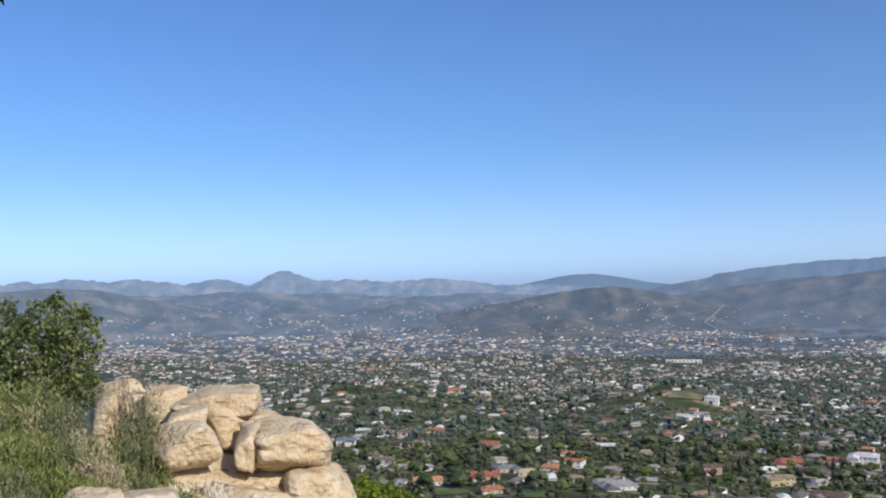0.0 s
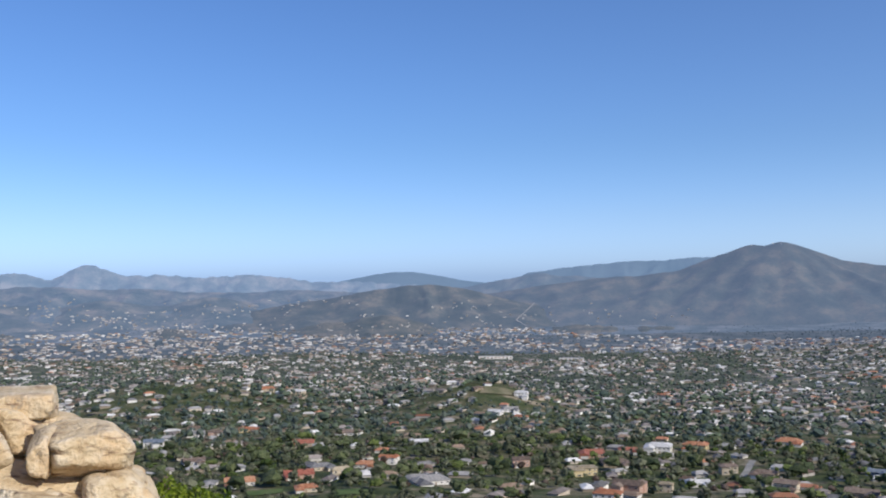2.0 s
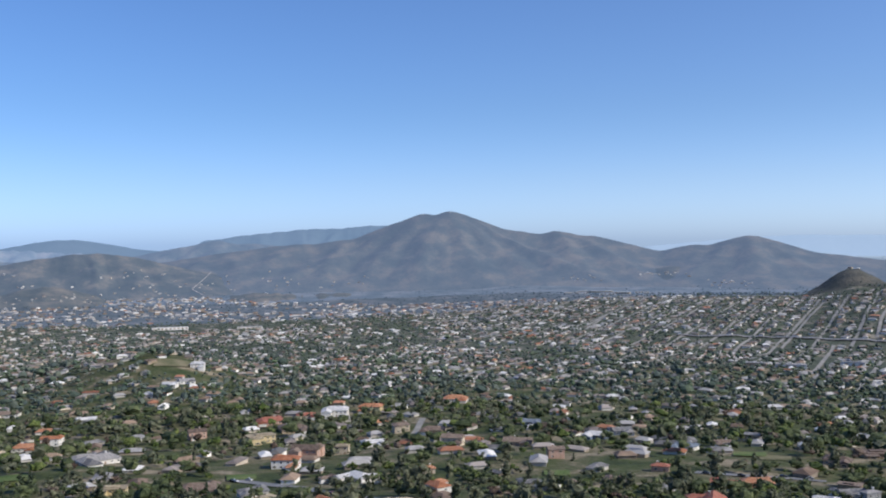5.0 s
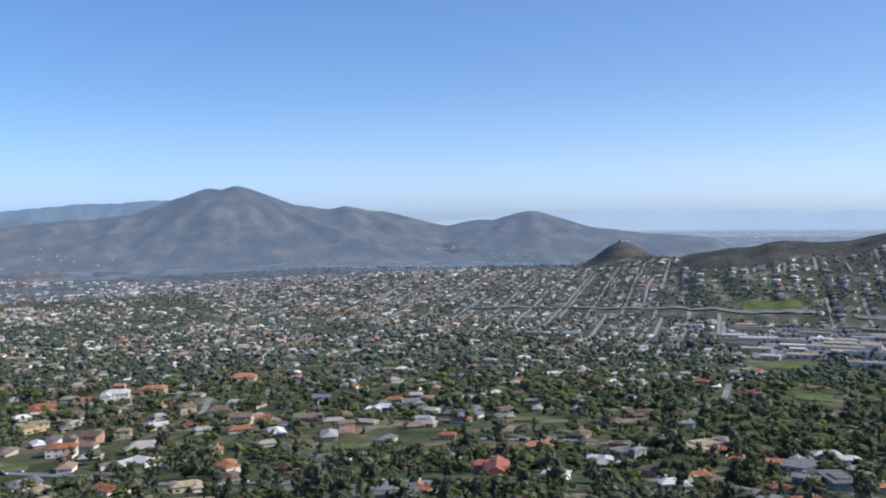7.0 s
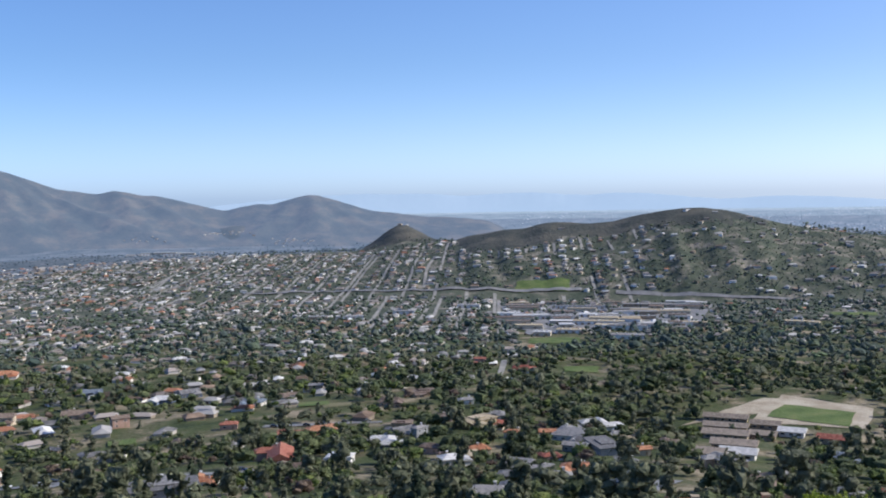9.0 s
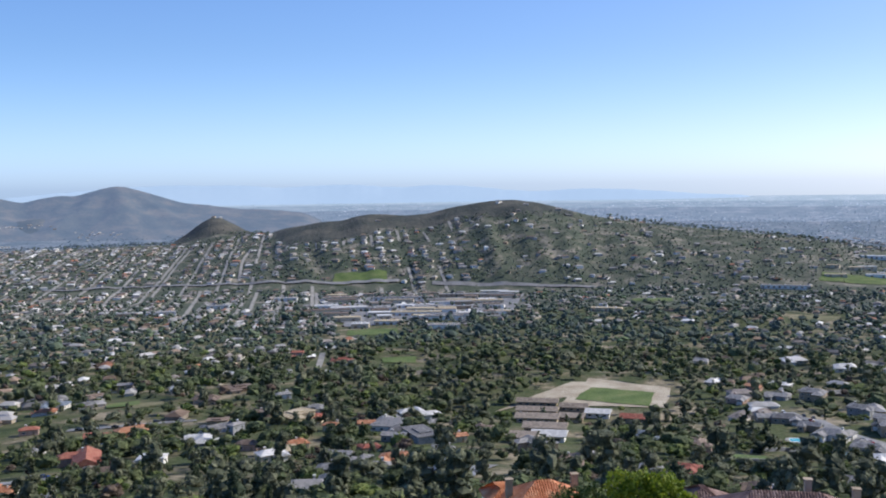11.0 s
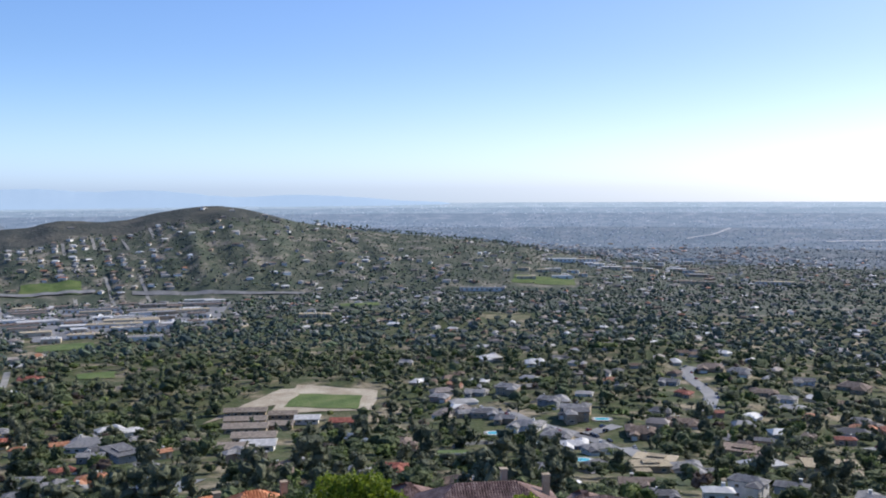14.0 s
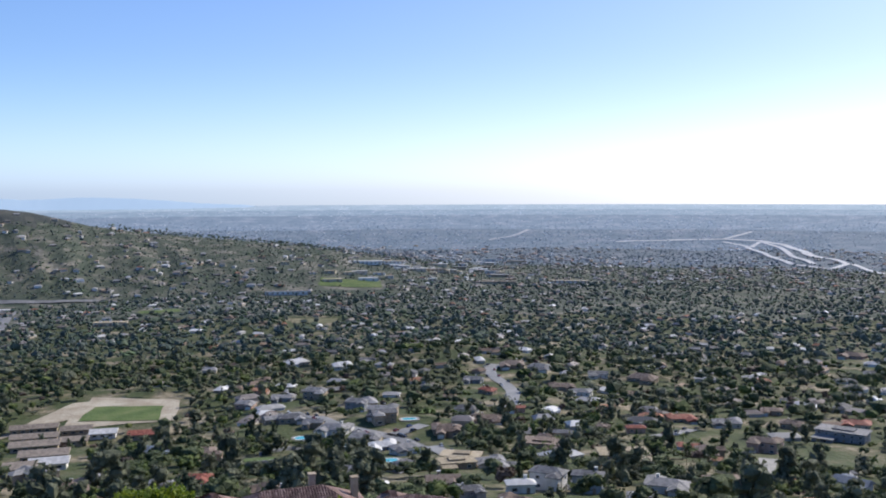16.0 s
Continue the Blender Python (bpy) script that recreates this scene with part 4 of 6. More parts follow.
# flat-roofed commercial buildings
rq = random.Random(3)
SHEDS += [(rq.uniform(59.5, 70.5), 6.55 + 0.2 * (i % 8) + rq.uniform(-0.05, 0.05), rq.choice((14, 18, 22, 30, 38))) for i in range(40)]
SHEDS += [(rq.gauss(93.5, 3.6), rq.gauss(4.75, 0.35), rq.choice((7, 9, 12, 16, 20))) for i in range(34)]
for n_shed, (b, dip, w) in enumerate(SHEDS):
    x, y, z = spot(b, dip)
    r = math.hypot(x, y)
    wide = w / 1000 * r
    d = rnd.uniform(12, 20)
    h = rnd.uniform(4.0, 6.0)
    ob = new("warehouse")
    ob.matrix_basis = pose(x, y, z + 0.5, 0, 0, -b + rnd.uniform(-8, 8))
    wm, rm = rnd.choice((("white", "white"), ("cream", "tan"), ("tan", "grey"), ("white", "tan"), ("cream", "brown"), ("cream", "white"), ("white", "grey")))
    part("wall", box("wall", -wide / 2, wide / 2, -d / 2, d / 2, -3, h, WALLS[wm]), ob)
    part("roof", box("roof", -wide / 2 - 0.3, wide / 2 + 0.3, -d / 2 - 0.3, d / 2 + 0.3, h, h + 0.5, ROOFS[rm]), ob)
    for i in range(3 if n_shed < 33 else 0):
        u = wide * (-0.3 + 0.3 * i)
        part("roof_unit", box("roof_unit", u - 1.2, u + 1.2, -1.5, 1.5, h + 0.5, h + 1.9, M_TRIM), ob)
    n_doors = max(2, int(wide / 9)) if n_shed < 33 else 2
    for i in range(n_doors):
        u = -wide / 2 + (i + 0.5) * wide / n_doors
        part("loading_door", box("loading_door", u - 2, u + 2, -d / 2 - 0.1, -d / 2, 0, 3.4, M_DOOR), ob)
    tagged(ob, f"long flat-roofed commercial building with {WALLS[wm].name.replace('_', ' ')} walls", "warehouse", "commercial buildings")
    take(x, y, wide * 0.4)
    take(x * (1 - 14 / r), y * (1 - 14 / r), wide * 0.35)

# further houses: copies near by, one joined mesh farther off
rs = np.random.RandomState(5)
near_count = 0
FAR = []
for r0, r1, gap in ((210, 900, 37), (900, 1700, 35), (1700, 3250, 30)):
    n = int(r1 / gap)
    gx, gy = np.meshgrid(np.arange(-n, n + 1) * gap, np.arange(-n, n + 1) * gap * 1.1)
    gx, gy = gx + rs.uniform(-0.85, 0.85, gx.shape) * gap, gy + rs.uniform(-0.85, 0.85, gy.shape) * gap
    r, az = np.hypot(gx, gy), np.degrees(np.arctan2(gx, gy))
    dens = fuzz(gx / 330 + 40, gy / 330, 3)
    ok = (r > r0) & (r < r1) & (az > -33) & (az < 127) & (dens + 0.16 * (az > 83) * (r < 1200) - 0.09 * (az < 62) * (r < 1000) > 0.22 + 0.3 * rs.rand(*gx.shape) + 0.1 * smooth(72, 84, az) * (r > 1200)) & free(gx, gy)
    ok &= (az < 68) | (r < 950) | (rs.rand(*gx.shape) < np.where((r > 1750) & (r < 2450) & (az < 90), 0.5, 0.72))
    ok &= ~wild_crown(gx, gy) & ~((az < 68) & (r > 1250))
    wooded = (az > 62) & (az < 81) & (r > 640) & (r < 1250) | (az > 76) & (az < 90) & (r > 300) & (r < 520)
    ok &= ~wooded | (rs.rand(*gx.shape) < 0.12)
    order = np.argsort(r[ok])
    for x, y in zip(gx[ok][order], gy[ok][order]):
        if not free(x, y):
            continue
        rr = math.hypot(x, y)
        if near_count < 150 and rr < 900:
            src = BUILT[rnd.randrange(len(BUILT))]
            k = rnd.uniform(0.72, 0.98)
            wsrc = src.children[0].data.vertices[1].co.x * 2
            k = min(k, 15 / wsrc)
            b = math.degrees(math.atan2(x, y))
            copy_thing(src, pose(x, y, float(ground_z(x, y)) + 0.2, 0, 0, -b + rnd.choice((0, 0, 90, 180, -60, 30)) + rnd.uniform(-15, 15)) @ Matrix.Scale(max(k, 0.55), 4))
            near_count += 1
            take(x, y, 6)
            if rnd.random() < 0.5:
                take(x * (1 - 11 / rr), y * (1 - 11 / rr), 3)
        else:
            FAR.append((x, y))
            take(x, y, 3 if rr > 900 else 6)


# the older quarters stand in rows along straight streets
_p, _q = spot(51.51, 3.6)[:2], spot(49.33, 6.2)[:2]
ALONG = (_q - _p) / np.hypot(*(_q - _p))
ACROSS = np.array((ALONG[1], -ALONG[0]))
TURN = math.atan2(ALONG[1], ALONG[0])
ROWED = []
for i in range(-45, 60):
    for j in range(-130, 130):
        for sd in (-1, 1):
            c = ALONG * (j * 19.0 + rs.uniform(-4, 4)) + ACROSS * (i * 62.0 + sd * (17 + rs.uniform(-4, 4)))
            r, b = math.hypot(*c), math.degrees(math.atan2(c[0], c[1]))
            if 1250 < r < 3380 and -33 < b < 68 and j % 11 and rs.rand() < ((0.92 if r < 1900 else 0.72) if b > 14 else 0.66 if r < 1900 else 0.5):
                ROWED.append(c)
ROWED = np.array(ROWED)
ROWED = ROWED[free(ROWED[:, 0], ROWED[:, 1]) & ~wild_crown(ROWED[:, 0], ROWED[:, 1]) & (fuzz(ROWED[:, 0] / 330 + 40, ROWED[:, 1] / 330, 3) > 0.2 + 0.16 * rs.rand(len(ROWED)))]
FAR += [tuple(c) for c in ROWED] + [tuple(polar(b, r)) for b, r in ((52.9, 2745), (53.3, 2740), (69.7, 2345), (71.3, 2325), (73.2, 2340), (62.5, 2300))]
for x, y in ROWED:
    take(x, y, 3)
strips = []
for i in range(-45, 60):
    c0 = np.array([ALONG * (j * 19.0) + ACROSS * (i * 62.0) for j in range(-130, 130)])
    r, b = np.hypot(*c0.T), np.degrees(np.arctan2(*c0.T))
    ok = (r > 1250) & (r < 2700) & (b > 28) & (b < 67) & ~wild_crown(*c0.T) & (fuzz(c0[:, 0] / 330 + 40, c0[:, 1] / 330, 3) > 0.4)
    k = np.where(ok[:-1] & ok[1:])[0]
    strips += [(c0[a], c0[a + 1]) for a in k]
_v = np.array([q for a, b in strips for q in (a - ACROSS * 3.2, a + ACROSS * 3.2, b + ACROSS * 3.2, b - ACROSS * 3.2)])
far_streets = new("town_streets", sheet("town_streets", np.column_stack([_v, ground_z(_v[:, 0], _v[:, 1]) + 0.9]), np.arange(len(_v)).reshape(-1, 4)[:, ::-1], [M_PALE]))
tagged(far_streets, "straight pale residential streets between rows of houses", "road", kind="structure")
for a, b in strips:
    if rs.rand() < 0.5:
        take(*(a + b) / 2, 3)


def joined_houses(name, places, scale_of, roofs, walls, label):
    """Many small houses, four kinds of roof, joined into one mesh."""
    P = np.array(places)
    n = len(P)
    v0 = np.array([(-.5, -.5, -1.2), (.5, -.5, -1.2), (.5, .5, -1.2), (-.5, .5, -1.2), (-.5, -.5, 0.75), (.5, -.5, 0.75), (.5, .5, 0.75), (-.5, .5, 0.75),
                   (-.56, -.6, 0.72), (.56, -.6, 0.72), (.56, .6, 0.72), (-.56, .6, 0.72), (-.3, 0, 1.25), (.3, 0, 1.25)])
    tri = np.array([(0, 1, 5), (0, 5, 4), (1, 2, 6), (1, 6, 5), (2, 3, 7), (2, 7, 6), (3, 0, 4), (3, 4, 7), (8, 9, 13), (8, 13, 12), (10, 11, 12), (10, 12, 13), (9, 10, 13), (11, 8, 12), (8, 10, 9), (8, 11, 10)])
    th = -np.arctan2(P[:, 0], P[:, 1]) + rs.choice([0, 0.3, -0.4, 1.57, 1.2], n) + rs.uniform(-0.2, 0.2, n)
    sc = scale_of(P)
    L, W, H = rs.uniform(11, 20, n) * sc, rs.uniform(8, 11, n) * sc, rs.uniform(3.4, 5.2, n) * sc
    V = v0[None] * np.stack([L, W, H], -1)[:, None, :]
    c, s = np.cos(th)[:, None], np.sin(th)[:, None]
    X, Y = V[..., 0] * c - V[..., 1] * s + P[:, :1], V[..., 0] * s + V[..., 1] * c + P[:, 1:2]
    Z = V[..., 2] + (P[:, 2:3] if P.shape[1] > 2 else ground_z(P[:, 0], P[:, 1])[:, None])
    F = (tri[None] + (np.arange(n) * 14)[:, None, None]).reshape(-1, 3)
    wall_i = rs.choice(len(walls), n, p=(0.55, 0.3, 0.15)) if len(walls) == 3 else rs.randint(0, len(walls), n)
    roof_i = len(walls) + (rs.choice(5, n, p=(0.3, 0.2, 0.22, 0.23, 0.05)) if len(roofs) == 5 else rs.choice(len(roofs), n))
    idx = np.concatenate([np.repeat(wall_i[:, None], 8, 1), np.repeat(roof_i[:, None], 8, 1)], 1).ravel()
    me = sheet(name, np.stack([X, Y, Z], -1).reshape(-1, 3), F, walls + roofs, idx, False)
    return tagged(new(name, me), label, "house", kind="stuff")


def isl(name, cols, **k):
    return material(name, cols, 0.05, 4, 0.9, 0, island=0.9, **k)


FW = [isl("town_walls_white", [(0.42, 0.4, 0.37), (0.78, 0.76, 0.72)]), isl("town_walls_cream", [(0.3, 0.25, 0.19), (0.55, 0.49, 0.4)]), isl("town_walls_tan", [(0.18, 0.15, 0.12), (0.4, 0.34, 0.27)])]
FR = [isl("town_roofs_grey", [(0.12, 0.12, 0.12), (0.36, 0.35, 0.34)]), isl("town_roofs_pale", [(0.35, 0.34, 0.32), (0.7, 0.69, 0.66)]), isl("town_roofs_brown", [(0.12, 0.085, 0.065), (0.3, 0.22, 0.16)]), isl("town_roofs_grey_brown", [(0.16, 0.14, 0.13), (0.34, 0.3, 0.27)]), isl("town_roofs_clay", [(0.22, 0.1, 0.06), (0.42, 0.2, 0.12)])]
joined_houses("town_houses", FAR, lambda P: np.interp(np.hypot(P[:, 0], P[:, 1]), (500, 1200, 2400), (0.95, 0.84, 0.86)), FR, FW, "many small pale stucco houses with grey and brown roofs")

# ---- trees of the town ----
def ico():
    p = (1 + 5 ** 0.5) / 2
    v = np.array([(-1, p, 0), (1, p, 0), (-1, -p, 0), (1, -p, 0), (0, -1, p), (0, 1, p), (0, -1, -p), (0, 1, -p), (p, 0, -1), (p, 0, 1), (-p, 0, -1), (-p, 0, 1)], float)
    f = np.array([(0, 11, 5), (0, 5, 1), (0, 1, 7), (0, 7, 10), (0, 10, 11), (1, 5, 9), (5, 11, 4), (11, 10, 2), (10, 7, 6), (7, 1, 8), (3, 9, 4), (3, 4, 2), (3, 2, 6), (3, 6, 8), (3, 8, 9), (4, 9, 5), (2, 4, 11), (6, 2, 10), (8, 6, 7), (9, 8, 1)])
    return v / np.linalg.norm(v[0]), f


def finer(v, f):
    v, out, mid = [tuple(p) for p in v], [], {}

    def half(a, b):
        k = (min(a, b), max(a, b))
        if k not in mid:
            m = np.array(v[a]) + np.array(v[b])
            v.append(tuple(m / np.linalg.norm(m)))
            mid[k] = len(v) - 1
        return mid[k]
    for a, b, c in f:
        ab, bc, ca = half(a, b), half(b, c), half(c, a)
        out += [(a, ab, ca), (b, bc, ab), (c, ca, bc), (ab, bc, ca)]
    return np.array(v), np.array(out)


ICO = ico()
ICO2 = finer(*ICO)
OCT = (np.array([(1, 0, 0), (0, 1, 0), (-1, 0, 0), (0, -1, 0), (0, 0, 1), (0, 0, -1)], float), np.array([(0, 1, 4), (1, 2, 4), (2, 3, 4), (3, 0, 4), (1, 0, 5), (2, 1, 5), (3, 2, 5), (0, 3, 5)]))


def clumps(r, base, n, shape, low=0.3, jag=0.4, tufts=0):
    """A crown one metre high and about one wide: lobes of foliage round a leaning axis, with loose leaf tufts outside."""
    V, F, k = [], [], 0
    for i in range(n):
        t = (i + 0.5) / n
        if shape == "round":
            a, e = r.uniform(0, 2 * math.pi), r.uniform(-0.25, 1.0)
            few = n <= 5
            q = math.sqrt(max(0.02, 1 - e * e)) * r.uniform(0.2, 0.4) * (0.62 if few else 1)
            c, s = (q * math.cos(a), q * math.sin(a), 0.6 + 0.22 * e), r.uniform(0.13, 0.23) * (1.5 if few else 0.72 if n > 20 else 1)
        elif shape == "tall":
            a = r.uniform(0, 2 * math.pi)
            q = r.uniform(0.05, 0.2) * (1.1 - 0.5 * t)
            c, s = (q * math.cos(a), q * math.sin(a), low + (0.92 - low) * t), r.uniform(0.09, 0.16) * (1.4 if n <= 5 else 0.75 if n > 20 else 1)
        elif shape == "cone":
            a = r.uniform(0, 2 * math.pi)
            q = 0.2 * (1 - t) ** 0.9
            c, s = (q * math.cos(a), q * math.sin(a), 0.12 + 0.82 * t), 0.15 * (1 - t) + 0.045
        else:  # a narrow column
            c, s = (r.uniform(-0.015, 0.015), r.uniform(-0.015, 0.015), 0.1 + 0.8 * t), 0.085 * (1 - 0.6 * t)
        v = base[0] * (1 + r.uniform(-jag, jag, (len(base[0]), 1))) * s * r.uniform((0.85, 0.85, 0.65), (1.2, 1.2, 0.95))
        V.append(v + np.array(c))
        F.append(base[1] + k)
        k += len(v)
    body = np.concatenate(V)
    for _ in range(tufts):
        p = body[r.randint(len(body))]
        d = p - np.array((0, 0, 0.55))
        p = p + d * r.uniform(-0.08, 0.16)
        w = r.uniform(0.05, 0.1) * (1.6 if tufts < 20 else 1.3 if tufts < 40 else 1.05 if tufts < 200 else 0.5)
        q = r.normal(0, 1, (3, 3))
        q /= np.linalg.norm(q, axis=1)[:, None]
        V.append(p + q * w)
        F.append(np.array([(k, k + 1, k + 2)]))
        k += 3
    return np.concatenate(V), np.concatenate(F)


def palm_crown(r):
    V, F, k = [], [], 0
    for i in range(18):
        a, droop = r.uniform(0, 2 * math.pi), r.uniform(0.1, 1.3)
        side = np.array((-math.sin(a), math.cos(a), 0)) * 0.035
        pts = [np.array((math.cos(a) * 0.24 * s, math.sin(a) * 0.24 * s, 0.86 + 0.12 * s - droop * 0.2 * s * s)) for s in (0.0, 0.35, 0.7, 1.0)]
        for j, p in enumerate(pts):
            w = (0.3, 1.0, 0.9, 0.05)[j]
            V.append(np.stack([p - side * w - (0, 0, 0.012 * w), p, p + side * w - (0, 0, 0.012 * w)]))
        for j in range(3):
            b = k + 3 * j
            F.append(np.array([(b, b + 1, b + 4), (b, b + 4, b + 3), (b + 1, b + 2, b + 5), (b + 1, b + 5, b + 4)]))
        k += 12
    return np.concatenate(V), np.concatenate(F)


def trunk_mesh(r, top, w, limbs):
    """A tapered, slightly crooked trunk with a few limbs, for a tree one metre high."""
    V, F = [], []

    def tube(p, q, a, b):
        k = sum(len(v) for v in V)
        p, q = np.array(p), np.array(q)
        d = (q - p) / np.linalg.norm(q - p)
        s = np.cross(d, (0.3, 0.5, 0.8))
        s /= np.linalg.norm(s)
        t = np.cross(d, s)
        ring = [math.cos(i * math.pi / 3) * s + math.sin(i * math.pi / 3) * t for i in range(6)]
        V.append(np.array([p + a * g for g in ring] + [q + b * g for g in ring]))
        F.extend((k + i, k + (i + 1) % 6, k + 6 + (i + 1) % 6, k + 6 + i) for i in range(6))
    bend = r.uniform(-0.02, 0.02, 2)
    tube((0, 0, -0.25), (bend[0], bend[1], top * 0.5), w, w * 0.75)
    tube((bend[0], bend[1], top * 0.5), (0, 0, top), w * 0.75, w * 0.45)
    for _ in range(limbs):
        a = r.uniform(0, 2 * math.pi)
        tube((0, 0, top * r.uniform(0.6, 0.95)), (0.2 * math.cos(a), 0.2 * math.sin(a), top + r.uniform(0.08, 0.2)), w * 0.4, w * 0.15)
    return np.concatenate(V), F


rt = np.random.RandomState(21)
# kind: shape, leaf, height range, crown width to height, share
KINDS = {
    "oak": ("round", "oak", (5, 10), (0.95, 1.4), 0.34), "shade_tree": ("round", "bright", (4, 8), (0.95, 1.35), 0.15), "eucalyptus": ("tall", "olive", (9, 17), (0.7, 1.0), 0.14),
    "olive_tree": ("round", "olive", (4, 8.5), (1.0, 1.45), 0.17), "pine": ("cone", "pine", (9, 15), (0.8, 1.1), 0.06), "cypress": ("column", "pine", (7, 12), (0.9, 1.1), 0.03), "bare_tree": ("round", "rust", (4, 7), (0.9, 1.2), 0.07), "palm": ("palm", "bright", (7, 13), (0.55, 0.8), 0.04),
}
NAMES = list(KINDS)
SHARE = np.array([KINDS[k][4] for k in NAMES])
TREE_LABEL = {"oak": "dense dark green round-crowned oak tree", "shade_tree": "bright green round-crowned garden tree", "eucalyptus": "tall grey-green eucalyptus tree with loose foliage", "olive_tree": "dull olive-green spreading tree", "pine": "dark green conical pine tree", "cypress": "narrow dark green column of cypress", "bare_tree": "reddish-brown half-bare garden tree", "palm": "tall palm tree with drooping fronds"}


def crown_of(kind, base, n, tufts=0):
    shape = KINDS[kind][0]
    if shape == "palm":
        return palm_crown(rt)
    return clumps(rt, base, n, shape, tufts=tufts)


def scatter(r0, r1, gap, keep, az0=-34, az1=127):
    n = int(r1 / gap) + 1
    gx, gy = np.meshgrid(np.arange(-n, n + 1) * gap, np.arange(-n, n + 1) * gap)
    gx, gy = gx + rt.uniform(-1.1, 1.1, gx.shape) * gap, gy + rt.uniform(-1.1, 1.1, gy.shape) * gap
    r, az = np.hypot(gx, gy), np.degrees(np.arctan2(gx, gy))
    ok = (r > r0) & (r < r1) & (az > az0) & (az < az1)
    gx, gy, r, az = gx[ok], gy[ok], r[ok], az[ok]
    patch = 120 if r0 < 2500 else 420
    dens = fuzz(gx / patch + 3, gy / patch + 8, 3)
    want = keep + 2.1 * (dens - 0.5) + 0.06 * smooth(80, 90, az) * (r < 2200) + 0.08 * (r > 700) + 0.12 * (az < 66) * (r < 1100)
    want = np.where((az > 60) & (az < 82) & (r > 620) & (r < 1300) | (az > 75) & (az < 92) & (r > 200) & (r < 520), 0.95, want)
    want = np.where((az > 57) & (az < 92) & (r > 1700) & (r < 2600), want + 0.5, want)
    want = want + 0.2 * (az > 66) * (r > 640) - 0.14 * (az < 58) * (r > 1700)
    want = np.where(wild_crown(gx, gy), 0, want)
    ok = (rt.rand(len(gx)) < want) & free(gx, gy)
    return gx[ok], gy[ok]


def tree_kinds(x, y):
    """Kinds of tree, in loose groups."""
    g = fuzz(x / 90 + 70, y / 90 + 20, 3)
    u = ((g - 0.5) * 2.0 + rt.rand(len(x)) * 0.8) % 1.0
    return np.searchsorted(np.cumsum(SHARE) / SHARE.sum(), u)


def joined_trees(x, y, kinds, base, n, protos, tag, mats, shrink=None, tufts=0):
    for ki, kind in enumerate(NAMES):
        sel = np.where(kinds == ki)[0]
        if not len(sel):
            continue
        shape, leaf, hh, ww, _ = KINDS[kind]
        if shape == "palm" and tag != "near":
            shape, leaf, hh, ww, _ = KINDS["eucalyptus"]
        P = [crown_of("eucalyptus", base, n, tufts) for _ in range(protos)] if kind == "palm" and tag != "near" else [crown_of(kind, base, n, tufts) for _ in range(protos)]
        V, F, k = [], [], 0
        for pi, (v, f) in enumerate(P):
            s = sel[pi::protos]
            if not len(s):
                continue
            h = rt.uniform(*hh, len(s)) * np.clip(np.exp(rt.normal(-0.06, 0.33, len(s))), 0.45, 1.6)
            w = h * rt.uniform(*ww, len(s))
            if shrink is not None:
                h, w = h * shrink(x[s], y[s]), w * shrink(x[s], y[s])
            a = rt.uniform(0, 2 * math.pi, len(s))
            c, sn = np.cos(a)[:, None], np.sin(a)[:, None]
            X = (v[None, :, 0] * c - v[None, :, 1] * sn) * w[:, None] + x[s, None]
            Y = (v[None, :, 0] * sn + v[None, :, 1] * c) * w[:, None] + y[s, None]
            Z = (v[None, :, 2] - 0.16) * h[:, None] + ground_z(x[s], y[s])[:, None]
            V.append(np.stack([X, Y, Z], -1).reshape(-1, 3))
            F.append((f[None] + (k + np.arange(len(s)) * len(v))[:, None, None]).reshape(-1, 3))
            k += len(s) * len(v)
        ob = new(f"{tag}_{kind}_trees".replace("tree_trees", "trees"), sheet(f"{tag}_{kind}", np.concatenate(V), np.concatenate(F), [mats[leaf]], None, False))
        tagged(ob, f"many {TREE_LABEL[kind].split(' with ')[0]}s between the houses", "trees", kind="stuff")


# the trees nearest the hill stand singly
tx, ty = scatter(185, 640, 8.4, 0.68)
order = np.argsort(np.hypot(tx, ty))
tx, ty = tx[order], ty[order]
tk = tree_kinds(tx, ty)
PROTO = {}
for kind in NAMES:
    for i in range(3):
        v, f = crown_of(kind, ICO, 28, 520)
        shape = KINDS[kind][0]
        tv, tf = trunk_mesh(rt, {"palm": 0.88, "column": 0.3, "cone": 0.6, "tall": 0.6}.get(shape, 0.5), 0.012 if shape == "palm" else 0.03, 0 if shape in ("palm", "column", "cone") else 4)
        PROTO[kind, i] = (sheet("crown", v, f, [LEAF_NEAR[KINDS[kind][1]]], None, False), solid("trunk", tv, tf, M_BARK))
SINGLE = 270
for i in range(min(SINGLE, len(tx))):
    kind = NAMES[tk[i]]
    shape, leaf, hh, ww, _ = KINDS[kind]
    crown, trunk = PROTO[kind, i % 3]
    h = rt.uniform(*hh)
    w = h * rt.uniform(*ww)
    ob = new(kind)
    ob.matrix_basis = pose(tx[i], ty[i], float(ground_z(tx[i], ty[i])) - 0.12 * h * (shape == "round"), 0, 0, rt.uniform(0, 360)) @ Matrix.Diagonal((w, w, h, 1))
    part("trunk", trunk, ob)
    part("crown", crown, ob)
    tagged(ob, TREE_LABEL[kind], "tree", f"{kind.replace('_', ' ')}s below the hill")
rp = random.Random(4)
